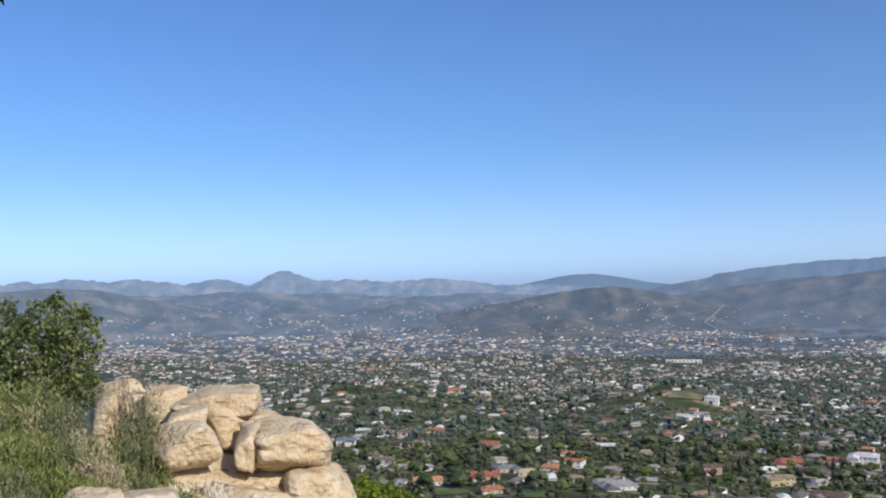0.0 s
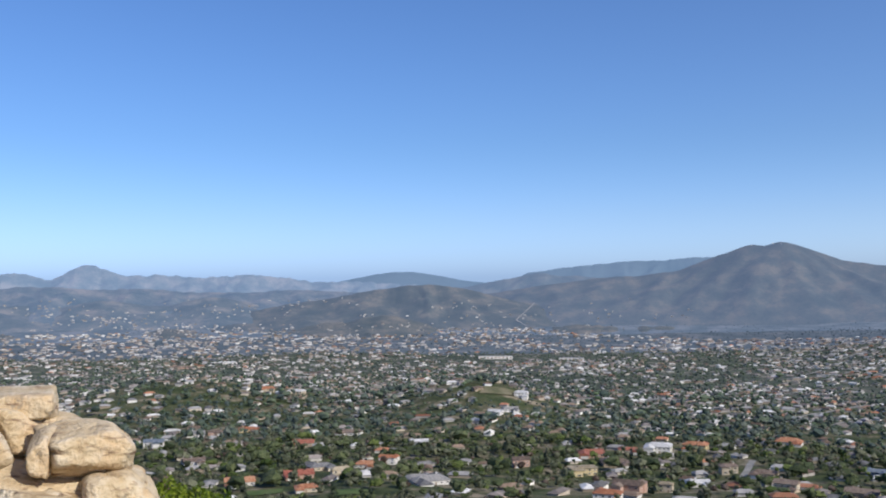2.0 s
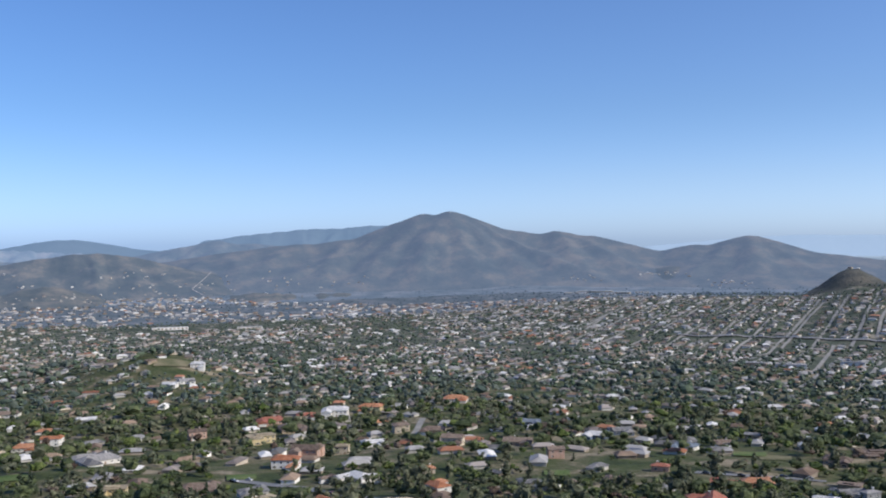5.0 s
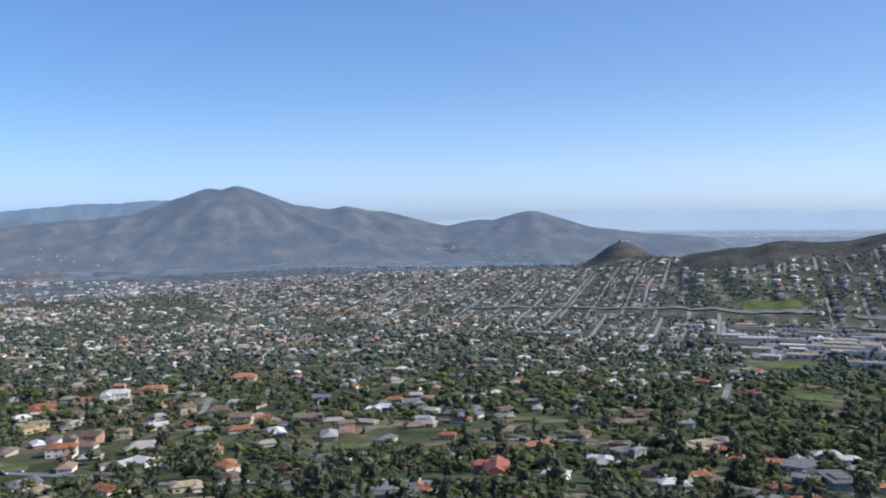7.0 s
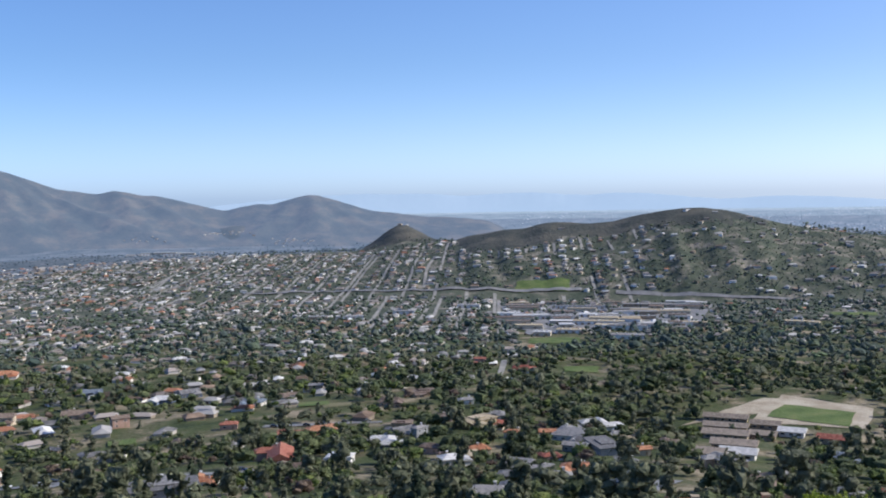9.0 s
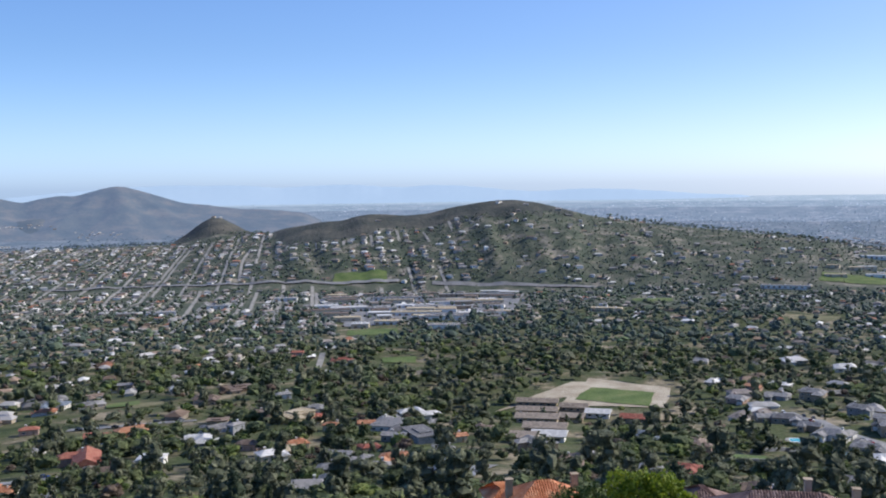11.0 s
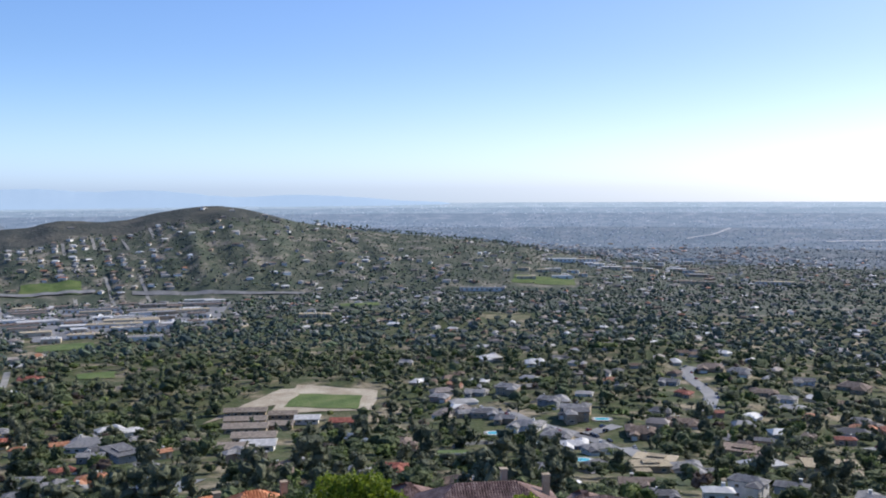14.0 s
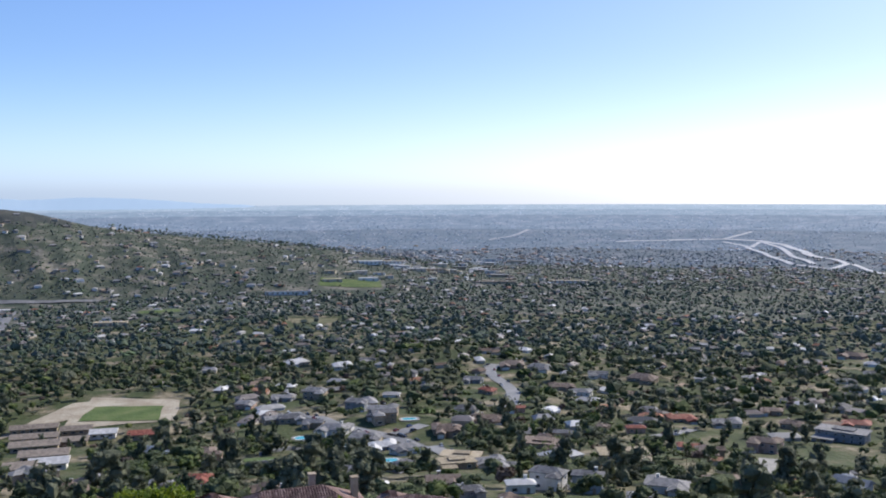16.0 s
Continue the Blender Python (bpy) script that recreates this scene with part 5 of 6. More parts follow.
for i in range(34):  # palms stand in rows round the gardens
    b, dip = rp.choice(((104.5, 15.6), (108, 16.2), (111, 15.8), (101.5, 16.3), (26.5, 14.6), (30.5, 14.2)))
    x, y, z = spot(b + rp.uniform(-1.6, 1.6), dip + rp.uniform(-0.7, 0.7))
    crown, trunk = PROTO["palm", i % 3]
    h = rp.uniform(9, 14)
    ob = new("palm")
    ob.matrix_basis = pose(x, y, z, 0, 0, rp.uniform(0, 360)) @ Matrix.Diagonal((h * 0.75, h * 0.75, h, 1))
    part("trunk", trunk, ob)
    part("crown", crown, ob)
    tagged(ob, TREE_LABEL["palm"], "tree", "palms below the hill")
joined_trees(tx[SINGLE:], ty[SINGLE:], tk[SINGLE:], ICO, 7, 10, "near", LEAF, lambda x, y: np.full(len(x), 0.92), 110)
tx, ty = scatter(640, 1000, 10.0, 0.74)
joined_trees(tx, ty, tree_kinds(tx, ty), ICO, 2, 12, "middle", LEAF, lambda x, y: np.full(len(x), 1.08), 24)
# paler, bluer copies of the town foliage: distance haze mixed into the leaf colours
LEAF_HAZE = {k: material(f"haze_tinted_{k}_leaves", [tuple(1.15 * a + b for a, b in zip(c, (0.03, 0.042, 0.05))) for c in cols], 0.05, 8, 0.9, 0, island=0.7, thin=0.12) for k, cols in
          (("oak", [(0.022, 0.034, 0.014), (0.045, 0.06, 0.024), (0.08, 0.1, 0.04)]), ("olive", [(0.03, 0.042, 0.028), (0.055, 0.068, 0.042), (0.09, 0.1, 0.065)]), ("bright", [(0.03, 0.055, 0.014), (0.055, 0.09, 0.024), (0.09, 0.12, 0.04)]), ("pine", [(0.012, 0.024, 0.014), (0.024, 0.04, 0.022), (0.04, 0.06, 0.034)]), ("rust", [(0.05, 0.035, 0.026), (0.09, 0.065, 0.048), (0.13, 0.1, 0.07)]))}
tx, ty = scatter(1000, 1500, 9.8, 0.78)
joined_trees(tx, ty, tree_kinds(tx, ty), ICO, 1, 12, "middle", LEAF_HAZE, lambda x, y: np.full(len(x), 1.08), 9)
for q0, q1, gap, n, size in ((1500, 2000, 9.6, 1, 1.02), (2000, 2600, 9.8, 1, 0.9)):
    tx, ty = scatter(q0, q1, gap, 0.84)
    joined_trees(tx, ty, tree_kinds(tx, ty), OCT, n, 8, "far", LEAF_HAZE, lambda x, y: np.full(len(x), size))

# the lowland that reaches the horizon: woods and houses, haze painted on as emission
for q0, q1, g in zip(RINGS, RINGS[1:], AIR_HAZE):
    woods = material("hazed_woods", [(0.03, 0.044, 0.042), (0.048, 0.062, 0.058), (0.08, 0.09, 0.084)], 0.01, 8, 1.0, 0, island=0.5, haze_glow=g)
    hx, hy = scatter(q0, q1, 17 if q0 > 2600 else 14, 0.8, 44 if q0 > 3500 else -34, 128)
    keep = (np.degrees(np.arctan2(hx, hy)) > 44) | (np.hypot(hx, hy) < 3450) & (rt.rand(len(hx)) < 0.45)
    hx, hy = hx[keep], hy[keep]
    shrink = lambda x, y: np.interp(np.hypot(x, y), (2600, 3100, 4900), (0.85, 0.8, 0.42))
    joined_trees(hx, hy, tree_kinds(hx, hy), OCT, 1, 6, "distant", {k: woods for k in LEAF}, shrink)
    gx, gy = scatter(q0, q1 - 60, 40, 0.32 if q0 > 2600 else 0.0, 60, 128)
    HW = [isl("hazed_walls", [(0.25, 0.25, 0.25), (0.55, 0.54, 0.52)], haze_glow=g)]
    HR = [isl("hazed_roofs", [(0.14, 0.14, 0.14), (0.45, 0.44, 0.43)], haze_glow=g)]
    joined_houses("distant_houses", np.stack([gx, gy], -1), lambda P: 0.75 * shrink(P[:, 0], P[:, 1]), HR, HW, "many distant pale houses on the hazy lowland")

# small houses scattered over the foothills
from mathutils.bvhtree import BVHTree
RIDGES = [BVHTree.FromPolygons([v.co.copy() for v in o.data.vertices], [tuple(p.vertices) for p in o.data.polygons]) for o in scene.objects if o.name in ("foothills_east", "main_mountain", "low_hills", "mesa_low", "mountain_range_east", "front_hill", "foothills_near", "side_ridge")]


def on_hill(bearing, elev):
    a, e = radians(bearing), radians(elev)
    way = Vector((math.sin(a) * math.cos(e), math.cos(a) * math.cos(e), math.sin(e)))
    best = None
    for t in RIDGES:
        p, nrm, _, d = t.ray_cast(Vector((0, 0, EYE)), way)
        if p and (best is None or d < best[1]):
            best = (p, d)
    return best[0] if best else None


spots = []
for b, e, sb, se, n in ((-18, -1.9, 3, 0.3, 60), (-12, -1.6, 3, 0.4, 80), (-8, -2.3, 4, 0.35, 120), (-2, -1.9, 4, 0.4, 70), (-4, -2.8, 5, 0.25, 110), (-15, -3.0, 6, 0.25, 260), (-4, -3.0, 5, 0.2, 160), (8, -2.9, 5, 0.25, 60), (6.3, -2.2, 0.5, 0.05, 8), (4, -1.4, 3, 0.2, 30), (12, -1.9, 3, 0.35, 36), (15, -2.4, 3, 0.4, 30), (22, -2.3, 4, 0.4, 40), (43, -2.0, 1.3, 0.12, 36), (46.5, -2.6, 1.6, 0.2, 40), (38, -2.2, 1.5, 0.15, 20)):
    for _ in range(int(n * 0.55)):
        p = on_hill(rt.normal(b, sb * 0.6), rt.normal(e, se * 0.6))
        if p is not None:
            spots.append((p.x, p.y, p.z))
joined_houses("hillside_houses", spots, lambda P: rs.uniform(0.4, 0.7, len(P)), [FR[1], FR[3]], [isl("hillside_walls", [(0.25, 0.24, 0.24), (0.55, 0.53, 0.5)])], "small pale houses scattered over the foothills")

# a pale dirt track that climbs the hill before the main mountain, haze painted as emission
M_TRACK = material("hazed_track_dirt", [(0.2, 0.18, 0.15), (0.32, 0.29, 0.25)], 0.05, 6, 0.95, 0, haze_glow=(0.06, 0.09, 0.155))
way_pts = [on_hill(float(np.interp(q, (0, 0.3, 0.65, 1), (16.3, 15.9, 15.2, 15.9))), -float(np.interp(q, (0, 0.3, 0.65, 1), (1.62, 2.0, 2.6, 3.0)))) for q in np.linspace(0, 1, 26)]
way_pts = [p for p in way_pts if p is not None]
strip = np.array([(p.x + sd * 2.2 * math.cos(radians(15.7)), p.y - sd * 2.2 * math.sin(radians(15.7)), p.z + 2.5) for p in way_pts for sd in (-1, 1)])
tagged(new("dirt_track", sheet("dirt_track", strip, grid_faces(len(way_pts), 2), [M_TRACK])), "pale dirt track climbing a brush-covered hill", "road", kind="structure")

# masts on the summit
M_MAST = material("pale_mast_steel", [(0.6, 0.6, 0.6), (0.75, 0.75, 0.74)], 0.5, 6, 0.6, 0.0)
MAST = [(b, e) for b, e in ((28.75, 1.66), (29.3, 1.7), (29.9, 1.74), (30.35, 1.76))]
for k, (b, e) in enumerate(MAST):
    p = on_hill(b, e)
    if p is None:
        continue
    h = (5, 4, 6, 9)[k]
    ob = new("antenna_mast")
    ob.matrix_basis = pose(p.x, p.y, p.z - 1, 0, 0, -b)
    tv, tf = [], []
    for z, w in ((0, 0.7), (h * 0.5, 0.45), (h + 1, 0.2)):
        tv += [(-w, -w, z), (w, -w, z), (w, w, z), (-w, w, z)]
    for i in (0, 4):
        tf += [(i + j, i + (j + 1) % 4, i + 4 + (j + 1) % 4, i + 4 + j) for j in range(4)]
    part("mast", solid("mast", tv, tf + [(8, 9, 10, 11)], M_MAST), ob)
    part("crossarm", box("crossarm", -1.6, 1.6, -0.3, 0.3, h * 0.7, h * 0.7 + 0.6, M_MAST), ob)
    part("hut", box("hut", -2.6 - k % 2, 1.8, -1.5, 1.5, 0, 2.2, M_MAST), ob, "small pale equipment hut")
    tagged(ob, "pale steel antenna mast with a hut on the summit", "antenna", "antenna masts on the summit")

# ---- the houses close under the hill ----
def tiled_roof(name, L, W, rise, mat, pitch=0.34):
    """A hipped roof one piece thick, with rows of barrel tiles laid down its two long slopes; eaves at z = 0."""
    V, F = [], []
    a, b = L / 2, W / 2
    inset = b * 0.95
    V += [(-a, -b, 0), (a, -b, 0), (a, b, 0), (-a, b, 0), (-a + inset, 0, rise), (a - inset, 0, rise), (-a, -b, -0.25), (a, -b, -0.25), (a, b, -0.25), (-a, b, -0.25)]
    F += [(0, 1, 5, 4), (2, 3, 4, 5), (1, 2, 5), (3, 0, 4), (6, 7, 1, 0), (7, 8, 2, 1), (8, 9, 3, 2), (9, 6, 0, 3), (9, 8, 7, 6)]
    k = int(L / pitch)
    for i in range(k):
        x = -a + (i + 0.5) * L / k
        t = min(1.0, (x + a) / inset, (a - x) / inset)
        for side in (-1, 1):
            steps = max(1, int(t * b / 0.42))
            for j in range(steps):
                t0, t1 = t * j / steps, t * (j + 1) / steps
                n = len(V)
                for tt, up in ((t0, 0.1), (t1, 0.06)):
                    y, z = side * (b - b * tt), rise * tt
                    V += [(x - pitch * 0.3, y, z + 0.01), (x - pitch * 0.16, y, z + up), (x + pitch * 0.16, y, z + up), (x + pitch * 0.3, y, z + 0.01)]
                F += [(n, n + 1, n + 5, n + 4), (n + 1, n + 2, n + 6, n + 5), (n + 2, n + 3, n + 7, n + 6), (n, n + 3, n + 2, n + 1)]
    return solid(name, V, F, mat)


M_TILE = material("weathered_brown_tile", [(0.09, 0.05, 0.042), (0.17, 0.1, 0.085), (0.28, 0.19, 0.16)], 0.5, 9, 0.75, 0.3, island=0.5)
M_TILE_ORANGE = material("fresh_orange_tile", [(0.36, 0.11, 0.04), (0.52, 0.19, 0.08), (0.6, 0.3, 0.16)], 0.5, 9, 0.75, 0.3, island=0.5)


def villa(bearing, r, top_dip, L, W, rise, mat, wall, turn, label, chimneys):
    x, y = polar(bearing, r)
    top = EYE - r * math.tan(radians(top_dip))
    ob = new("house")
    h = 6.0
    ob.matrix_basis = pose(x, y, top - rise - h, 0, 0, -bearing + turn)
    part("wall", box("wall", -L / 2 + 0.7, L / 2 - 0.7, -W / 2 + 0.7, W / 2 - 0.7, -9, h, WALLS[wall]), ob)
    for s in (-1, 1):
        for i in range(4):
            for f in (0, 1):
                window_part(ob, -L / 2 + L * (i + 0.5) / 4, s * (W / 2 - 0.7), 0.9 + 2.9 * f, 1.8, 1.3, s)
    roof = part("roof", tiled_roof("roof", L, W, rise, mat), ob)
    roof.location = (0, 0, h + 0.02)
    wing = part("wing_roof", tiled_roof("wing_roof", L * 0.42, W * 0.75, rise * 0.72, mat), ob)
    wing.location = (-L * 0.46, W * 0.5, h - 0.6)
    part("wing", box("wing", -L * 0.64, -L * 0.28, W * 0.2, W * 0.82, -9, h - 0.6, WALLS[wall]), ob)
    for cx, cy, ch in chimneys:
        part("chimney", box("chimney", cx - 0.42, cx + 0.42, cy - 0.4, cy + 0.4, h, h + ch, WALLS["tan"]), ob)
        part("chimney_cap", box("chimney_cap", cx - 0.52, cx + 0.52, cy - 0.5, cy + 0.5, h + ch, h + ch + 0.18, WALLS["tan"]), ob)
    return tagged(ob, label, "house", "houses close under the hill")


villa(86.2, 118, 17.2, 20, 13, 3.6, M_TILE, "tan", 10, "tan stucco house with a weathered brown barrel tile roof", [(8.2, 2.0, 3.5), (3.2, 4.5, 3.7)])
villa(94.2, 125, 17.85, 14, 10, 2.6, M_TILE, "pink", -16, "pink stucco house with a weathered brown barrel tile roof", [])
villa(72.2, 122, 17.3, 10.5, 9, 2.6, M_TILE_ORANGE, "white", 14, "white stucco house with a bright orange tile roof", [(-4.4, 0.5, 2.7), (4.5, 1.5, 2.6)])


def leaf_cloud(name, lobes, leaves, size, mat, seed, long=1.0, bare=0.0):
    """A crown of many small separate leaves: lobes are (x, y, z, radius); leaves gather toward their skins."""
    r = np.random.RandomState(seed)
    lob = np.array(lobes)
    pick = r.choice(len(lob), leaves, p=lob[:, 3] ** 2 / (lob[:, 3] ** 2).sum())
    d = r.normal(0, 1, (leaves, 3))
    d /= np.linalg.norm(d, axis=1)[:, None]
    depth = 1 - np.abs(r.normal(0, 0.22, leaves))
    lump = 1 + 0.25 * np.sin(d[:, 0] * 7 + pick) * np.cos(d[:, 2] * 6 + pick * 2)
    c = lob[pick, :3] + d * (lob[pick, 3] * depth * lump)[:, None]
    u = r.normal(0, 1, (leaves, 3)) + d * 0.3
    u /= np.linalg.norm(u, axis=1)[:, None]
    w = np.cross(u, d + r.normal(0, 0.6, (leaves, 3)))
    w /= np.linalg.norm(w, axis=1)[:, None] + 1e-9
    s = size * r.uniform(0.6, 1.3, leaves)[:, None]
    V = np.stack([c - u * s * long, c + w * s * 0.45, c + u * s * long, c - w * s * 0.45], 1).reshape(-1, 3)
    return sheet(name, V, np.arange(leaves * 4).reshape(-1, 4), [mat], None, False)


def twigs(name, base, lobes, w, mat, seed):
    """Stems from the ground that fork toward each lobe."""
    r = np.random.RandomState(seed)
    V, F = [], []

    def tube(p, q, a, b):
        p, q = np.array(p, float), np.array(q, float)
        d = (q - p) / (np.linalg.norm(q - p) + 1e-9)
        s = np.cross(d, (0.31, 0.52, 0.79))
        s /= np.linalg.norm(s)
        t = np.cross(d, s)
        k = len(V)
        for c, g in ((p, a), (q, b)):
            V.extend(c + g * (math.cos(i * 1.2566) * s + math.sin(i * 1.2566) * t) for i in range(5))
        F.extend((k + i, k + (i + 1) % 5, k + 5 + (i + 1) % 5, k + 5 + i) for i in range(5))
    for x, y, z, rad in lobes:
        m = np.array(base) * 0.45 + np.array((x, y, z)) * 0.55 + r.normal(0, rad * 0.2, 3)
        tube(np.array(base) - (0, 0, 0.3), m, w, w * 0.6)
        tube(m, (x, y, z), w * 0.6, w * 0.3)
        for _ in range(5):
            d = r.normal(0, 1, 3)
            tube((x, y, z), np.array((x, y, z)) + d / np.linalg.norm(d) * rad * 0.85, w * 0.3, w * 0.1)
    return solid(name, V, F, mat)


def bush(name, label, bearing, elev, r, lobes, leaves, size, mat, seed, long=1.0, foot=None, category="bush", group=""):
    """Lobes are (across, along the view, up, radius) in metres about the point seen at that bearing, elevation and distance."""
    x, y = polar(bearing, r)
    z = EYE + r * math.tan(radians(elev))
    ob = new(name)
    gz = float(ground_z(x, y)) if foot is None else foot
    ob.matrix_basis = pose(x, y, gz, 0, 0, -bearing)
    lob = [(a, b, c + z - gz, d) for a, b, c, d in lobes]
    part("crown" if category == "tree" else "leaves", leaf_cloud("leaves", lob, leaves, size, mat, seed, long), ob)
    part("trunk" if category == "tree" else "stems", twigs("stems", (0, 0, 0), lob, max(0.012, 0.03 * lob[0][3] / 0.6), M_BARK, seed), ob)
    return tagged(ob, label, category, group)


M_FRESH = material("fresh_yellow_green_leaves", [(0.07, 0.12, 0.01), (0.17, 0.24, 0.015), (0.28, 0.33, 0.04)], 0.6, 8, 0.6, 0.1, island=0.6, thin=0.4)
M_MID = material("garden_leaves", [(0.02, 0.042, 0.008), (0.05, 0.085, 0.016), (0.1, 0.13, 0.03)], 0.6, 8, 0.6, 0.1, island=0.6, thin=0.22)
bush("garden_tree", "fresh yellow-green treetop on the steep slope", 78.9, -17.7, 88, [(-1.5, 0, 0.2, 1.7), (1.2, 0.5, 0, 1.5), (0, -0.5, 0.6, 1.4), (-3.2, 1, 0, 1.5), (2.6, 0, -1.2, 1.3)], 5200, 0.2, M_FRESH, 3, category="tree", group="trees on the steep slope")
bush("garden_tree", "dark green leafy treetop on the steep slope", 76.2, -18.7, 104, [(-2, 0, 0.2, 2.2), (1.4, 0.5, 0.3, 2), (-4.4, 1, -0.2, 2), (3, 0, -1.2, 1.5)], 5200, 0.22, M_MID, 4, category="tree", group="trees on the steep slope")
bush("garden_tree", "fresh yellow-green treetop in front of a tiled roof", 88.2, -18.5, 80, [(0, 0, 0, 0.9), (1.1, 0, 0.25, 0.8), (-1.0, 0.2, -0.3, 0.7)], 1800, 0.16, M_FRESH, 5, category="tree", group="trees on the steep slope")

# ---- the rocks and brush at the lookout ----
M_ROCK = material("tan_sandstone", [(0.42, 0.3, 0.17), (0.55, 0.43, 0.27), (0.62, 0.51, 0.35), (0.72, 0.64, 0.5)], 1.6, 9, 0.92, 0.45)


def stain(mat, colour, scale, lo, hi, squash=1.0):
    """Patches of another colour over a material, where a noise runs high."""
    n, l = mat.node_tree.nodes, mat.node_tree.links
    b = n["Principled BSDF"]
    old = b.inputs["Base Color"].links[0].from_socket
    co, mp, no, ra, mx = (n.new("ShaderNode" + k) for k in ("TexCoord", "Mapping", "TexNoise", "MapRange", "Mix"))
    mp.inputs["Scale"].default_value = (1, 1, squash)
    no.inputs["Scale"].default_value, no.inputs["Detail"].default_value = scale, 6
    ra.inputs["From Min"].default_value, ra.inputs["From Max"].default_value = lo, hi
    mx.data_type = "RGBA"
    mx.inputs["B"].default_value = (*colour, 1)
    l.new(co.outputs["Object"], mp.inputs[0])
    l.new(mp.outputs[0], no.inputs["Vector"])
    l.new(no.outputs["Fac"], ra.inputs["Value"])
    l.new(ra.outputs["Result"], mx.inputs["Factor"])
    l.new(old, mx.inputs["A"])
    l.new(mx.outputs["Result"], b.inputs["Base Color"])


stain(M_ROCK, (0.52, 0.33, 0.15), 1.1, 0.54, 0.76)
stain(M_ROCK, (0.22, 0.14, 0.085), 2.6, 0.58, 0.68, 5.0)
stain(M_ROCK, (0.3, 0.26, 0.2), 9.0, 0.6, 0.75)


def boulder(label, bearing, elev, r, wide, tall, deep, seed, turn=0.0, sharp=16.0, tilt=0.0, chops=(), rough=1.0, fine=4):
    """A weathered block of sandstone: flat faces met at worn edges, with bedding, cracks and pits. Its middle lies at that bearing and elevation."""
    rnd_ = random.Random(seed)
    bm = bmesh.new()
    bmesh.ops.create_icosphere(bm, subdivisions=fine, radius=1.0)
    faces = [(Vector((sx + rnd_.uniform(-0.16, 0.16), sy + rnd_.uniform(-0.16, 0.16), sz + rnd_.uniform(-0.16, 0.16))).normalized(), rnd_.uniform(0.9, 1.0)) for sx, sy, sz in ((1, 0, 0), (-1, 0, 0), (0, 1, 0), (0, -1, 0), (0, 0, 1), (0, 0, -1))]
    faces += [(Vector((rnd_.choice((-1, 1)), rnd_.choice((-1, 1)) * rnd_.uniform(0.2, 1), rnd_.choice((-1, 1)) * rnd_.uniform(0.1, 1))).normalized(), rnd_.uniform(1.05, 1.3)) for _ in range(6)]
    faces += [(Vector(n).normalized(), d) for n, d in chops]
    off = Vector((seed * 3.1, seed * 1.7, seed * 0.9))
    half = Vector((wide, deep, tall)) / 2
    for v in bm.verts:
        way = v.co.normalized()
        total = sum(math.exp(-sharp * (d / max(way.dot(n), 0.05) - 1.0)) for n, d in faces)
        p = way * (1.0 - math.log(total) / sharp)
        q = Vector((p.x * half.x, p.y * half.y, p.z * half.z))
        grow = 1 + 0.05 * rough * noise.fractal(q * 2.2 + off, 0.9, 2.0, 6)
        grow += 0.02 * rough * noise.noise(Vector((q.x * 0.8, q.y * 0.8, q.z * 9.0)) + off)
        crack = abs(noise.noise(Vector((q.x * 1.4 + q.z, q.y * 1.2, q.z * 2.8)) + off * 2))
        grow -= 0.07 * rough * max(0.0, 1 - crack / 0.045)
        v.co = q * grow
    for f in bm.faces:
        f.smooth = True
    me = bpy.data.meshes.new("boulder")
    bm.to_mesh(me)
    bm.free()
    me.materials.append(M_ROCK)
    x, y = polar(bearing, r)
    ob = new("boulder", me)
    ob.matrix_basis = pose(x, y, EYE + r * math.tan(radians(elev)), 0, tilt, -bearing + turn)
    return tagged(ob, label, "boulder", "boulders of the outcrop")


boulder("large tan sandstone boulder with an overhanging shaded base", -8.95, -9.3, 13.9, 1.18, 0.84, 1.2, 3, 8, 18, 5, (((0, -0.55, -0.84), 0.7), ((0.75, -0.1, 0.66), 0.92), ((-0.3, -0.2, 0.93), 0.86), ((0.8, -0.5, -0.3), 0.95)), 1.2, 5)
boulder("upright sandstone flake split from the large boulder", -11.42, -9.15, 13.7, 0.32, 0.56, 0.8, 31, -6, 18, 4, (((-0.5, -0.3, 0.8), 0.8),), 1.0)
boulder("flat-topped tan sandstone slab lying on the outcrop", -12.9, -6.7, 15.2, 1.2, 0.46, 1.3, 5, -8, 18, 4, (((-0.7, -0.2, 0.7), 0.9), ((0, -0.5, -0.85), 0.8)), 1.0, 5)
boulder("tan sandstone block under the flat slab", -12.85, -7.75, 14.9, 0.86, 0.62, 1.1, 6, 10, 16, 8, (((0.6, -0.4, 0.6), 0.85), ((-0.8, -0.4, -0.3), 0.8)), 1.0)
boulder("wedge-shaped block of tan sandstone on the outcrop", -15.0, -9.0, 13.6, 0.8, 0.64, 0.9, 8, 14, 17, -4, (((-0.75, -0.2, 0.62), 0.78), ((0, -0.5, -0.87), 0.85)), 1.1, 5)
boulder("rounded cap of tan sandstone behind a larger block", -14.8, -7.6, 14.2, 0.56, 0.4, 0.8, 9, 0, 10, 0, (((-0.4, 0, 0.9), 0.8),))
boulder("low tan sandstone boulder between larger ones", -10.6, -8.0, 15.2, 0.8, 0.42, 0.9, 10, 0, 11, 6)
boulder("pale tan sandstone ledge behind the brush", -18.2, -7.4, 16.2, 1.0, 1.4, 1.2, 12, 5, 12, 8, (((0.6, 0, 0.8), 0.9),))
boulder("cracked tan sandstone block half hidden by brush", -16.4, -7.75, 15.6, 0.62, 1.2, 0.9, 13, 15, 16, 6)
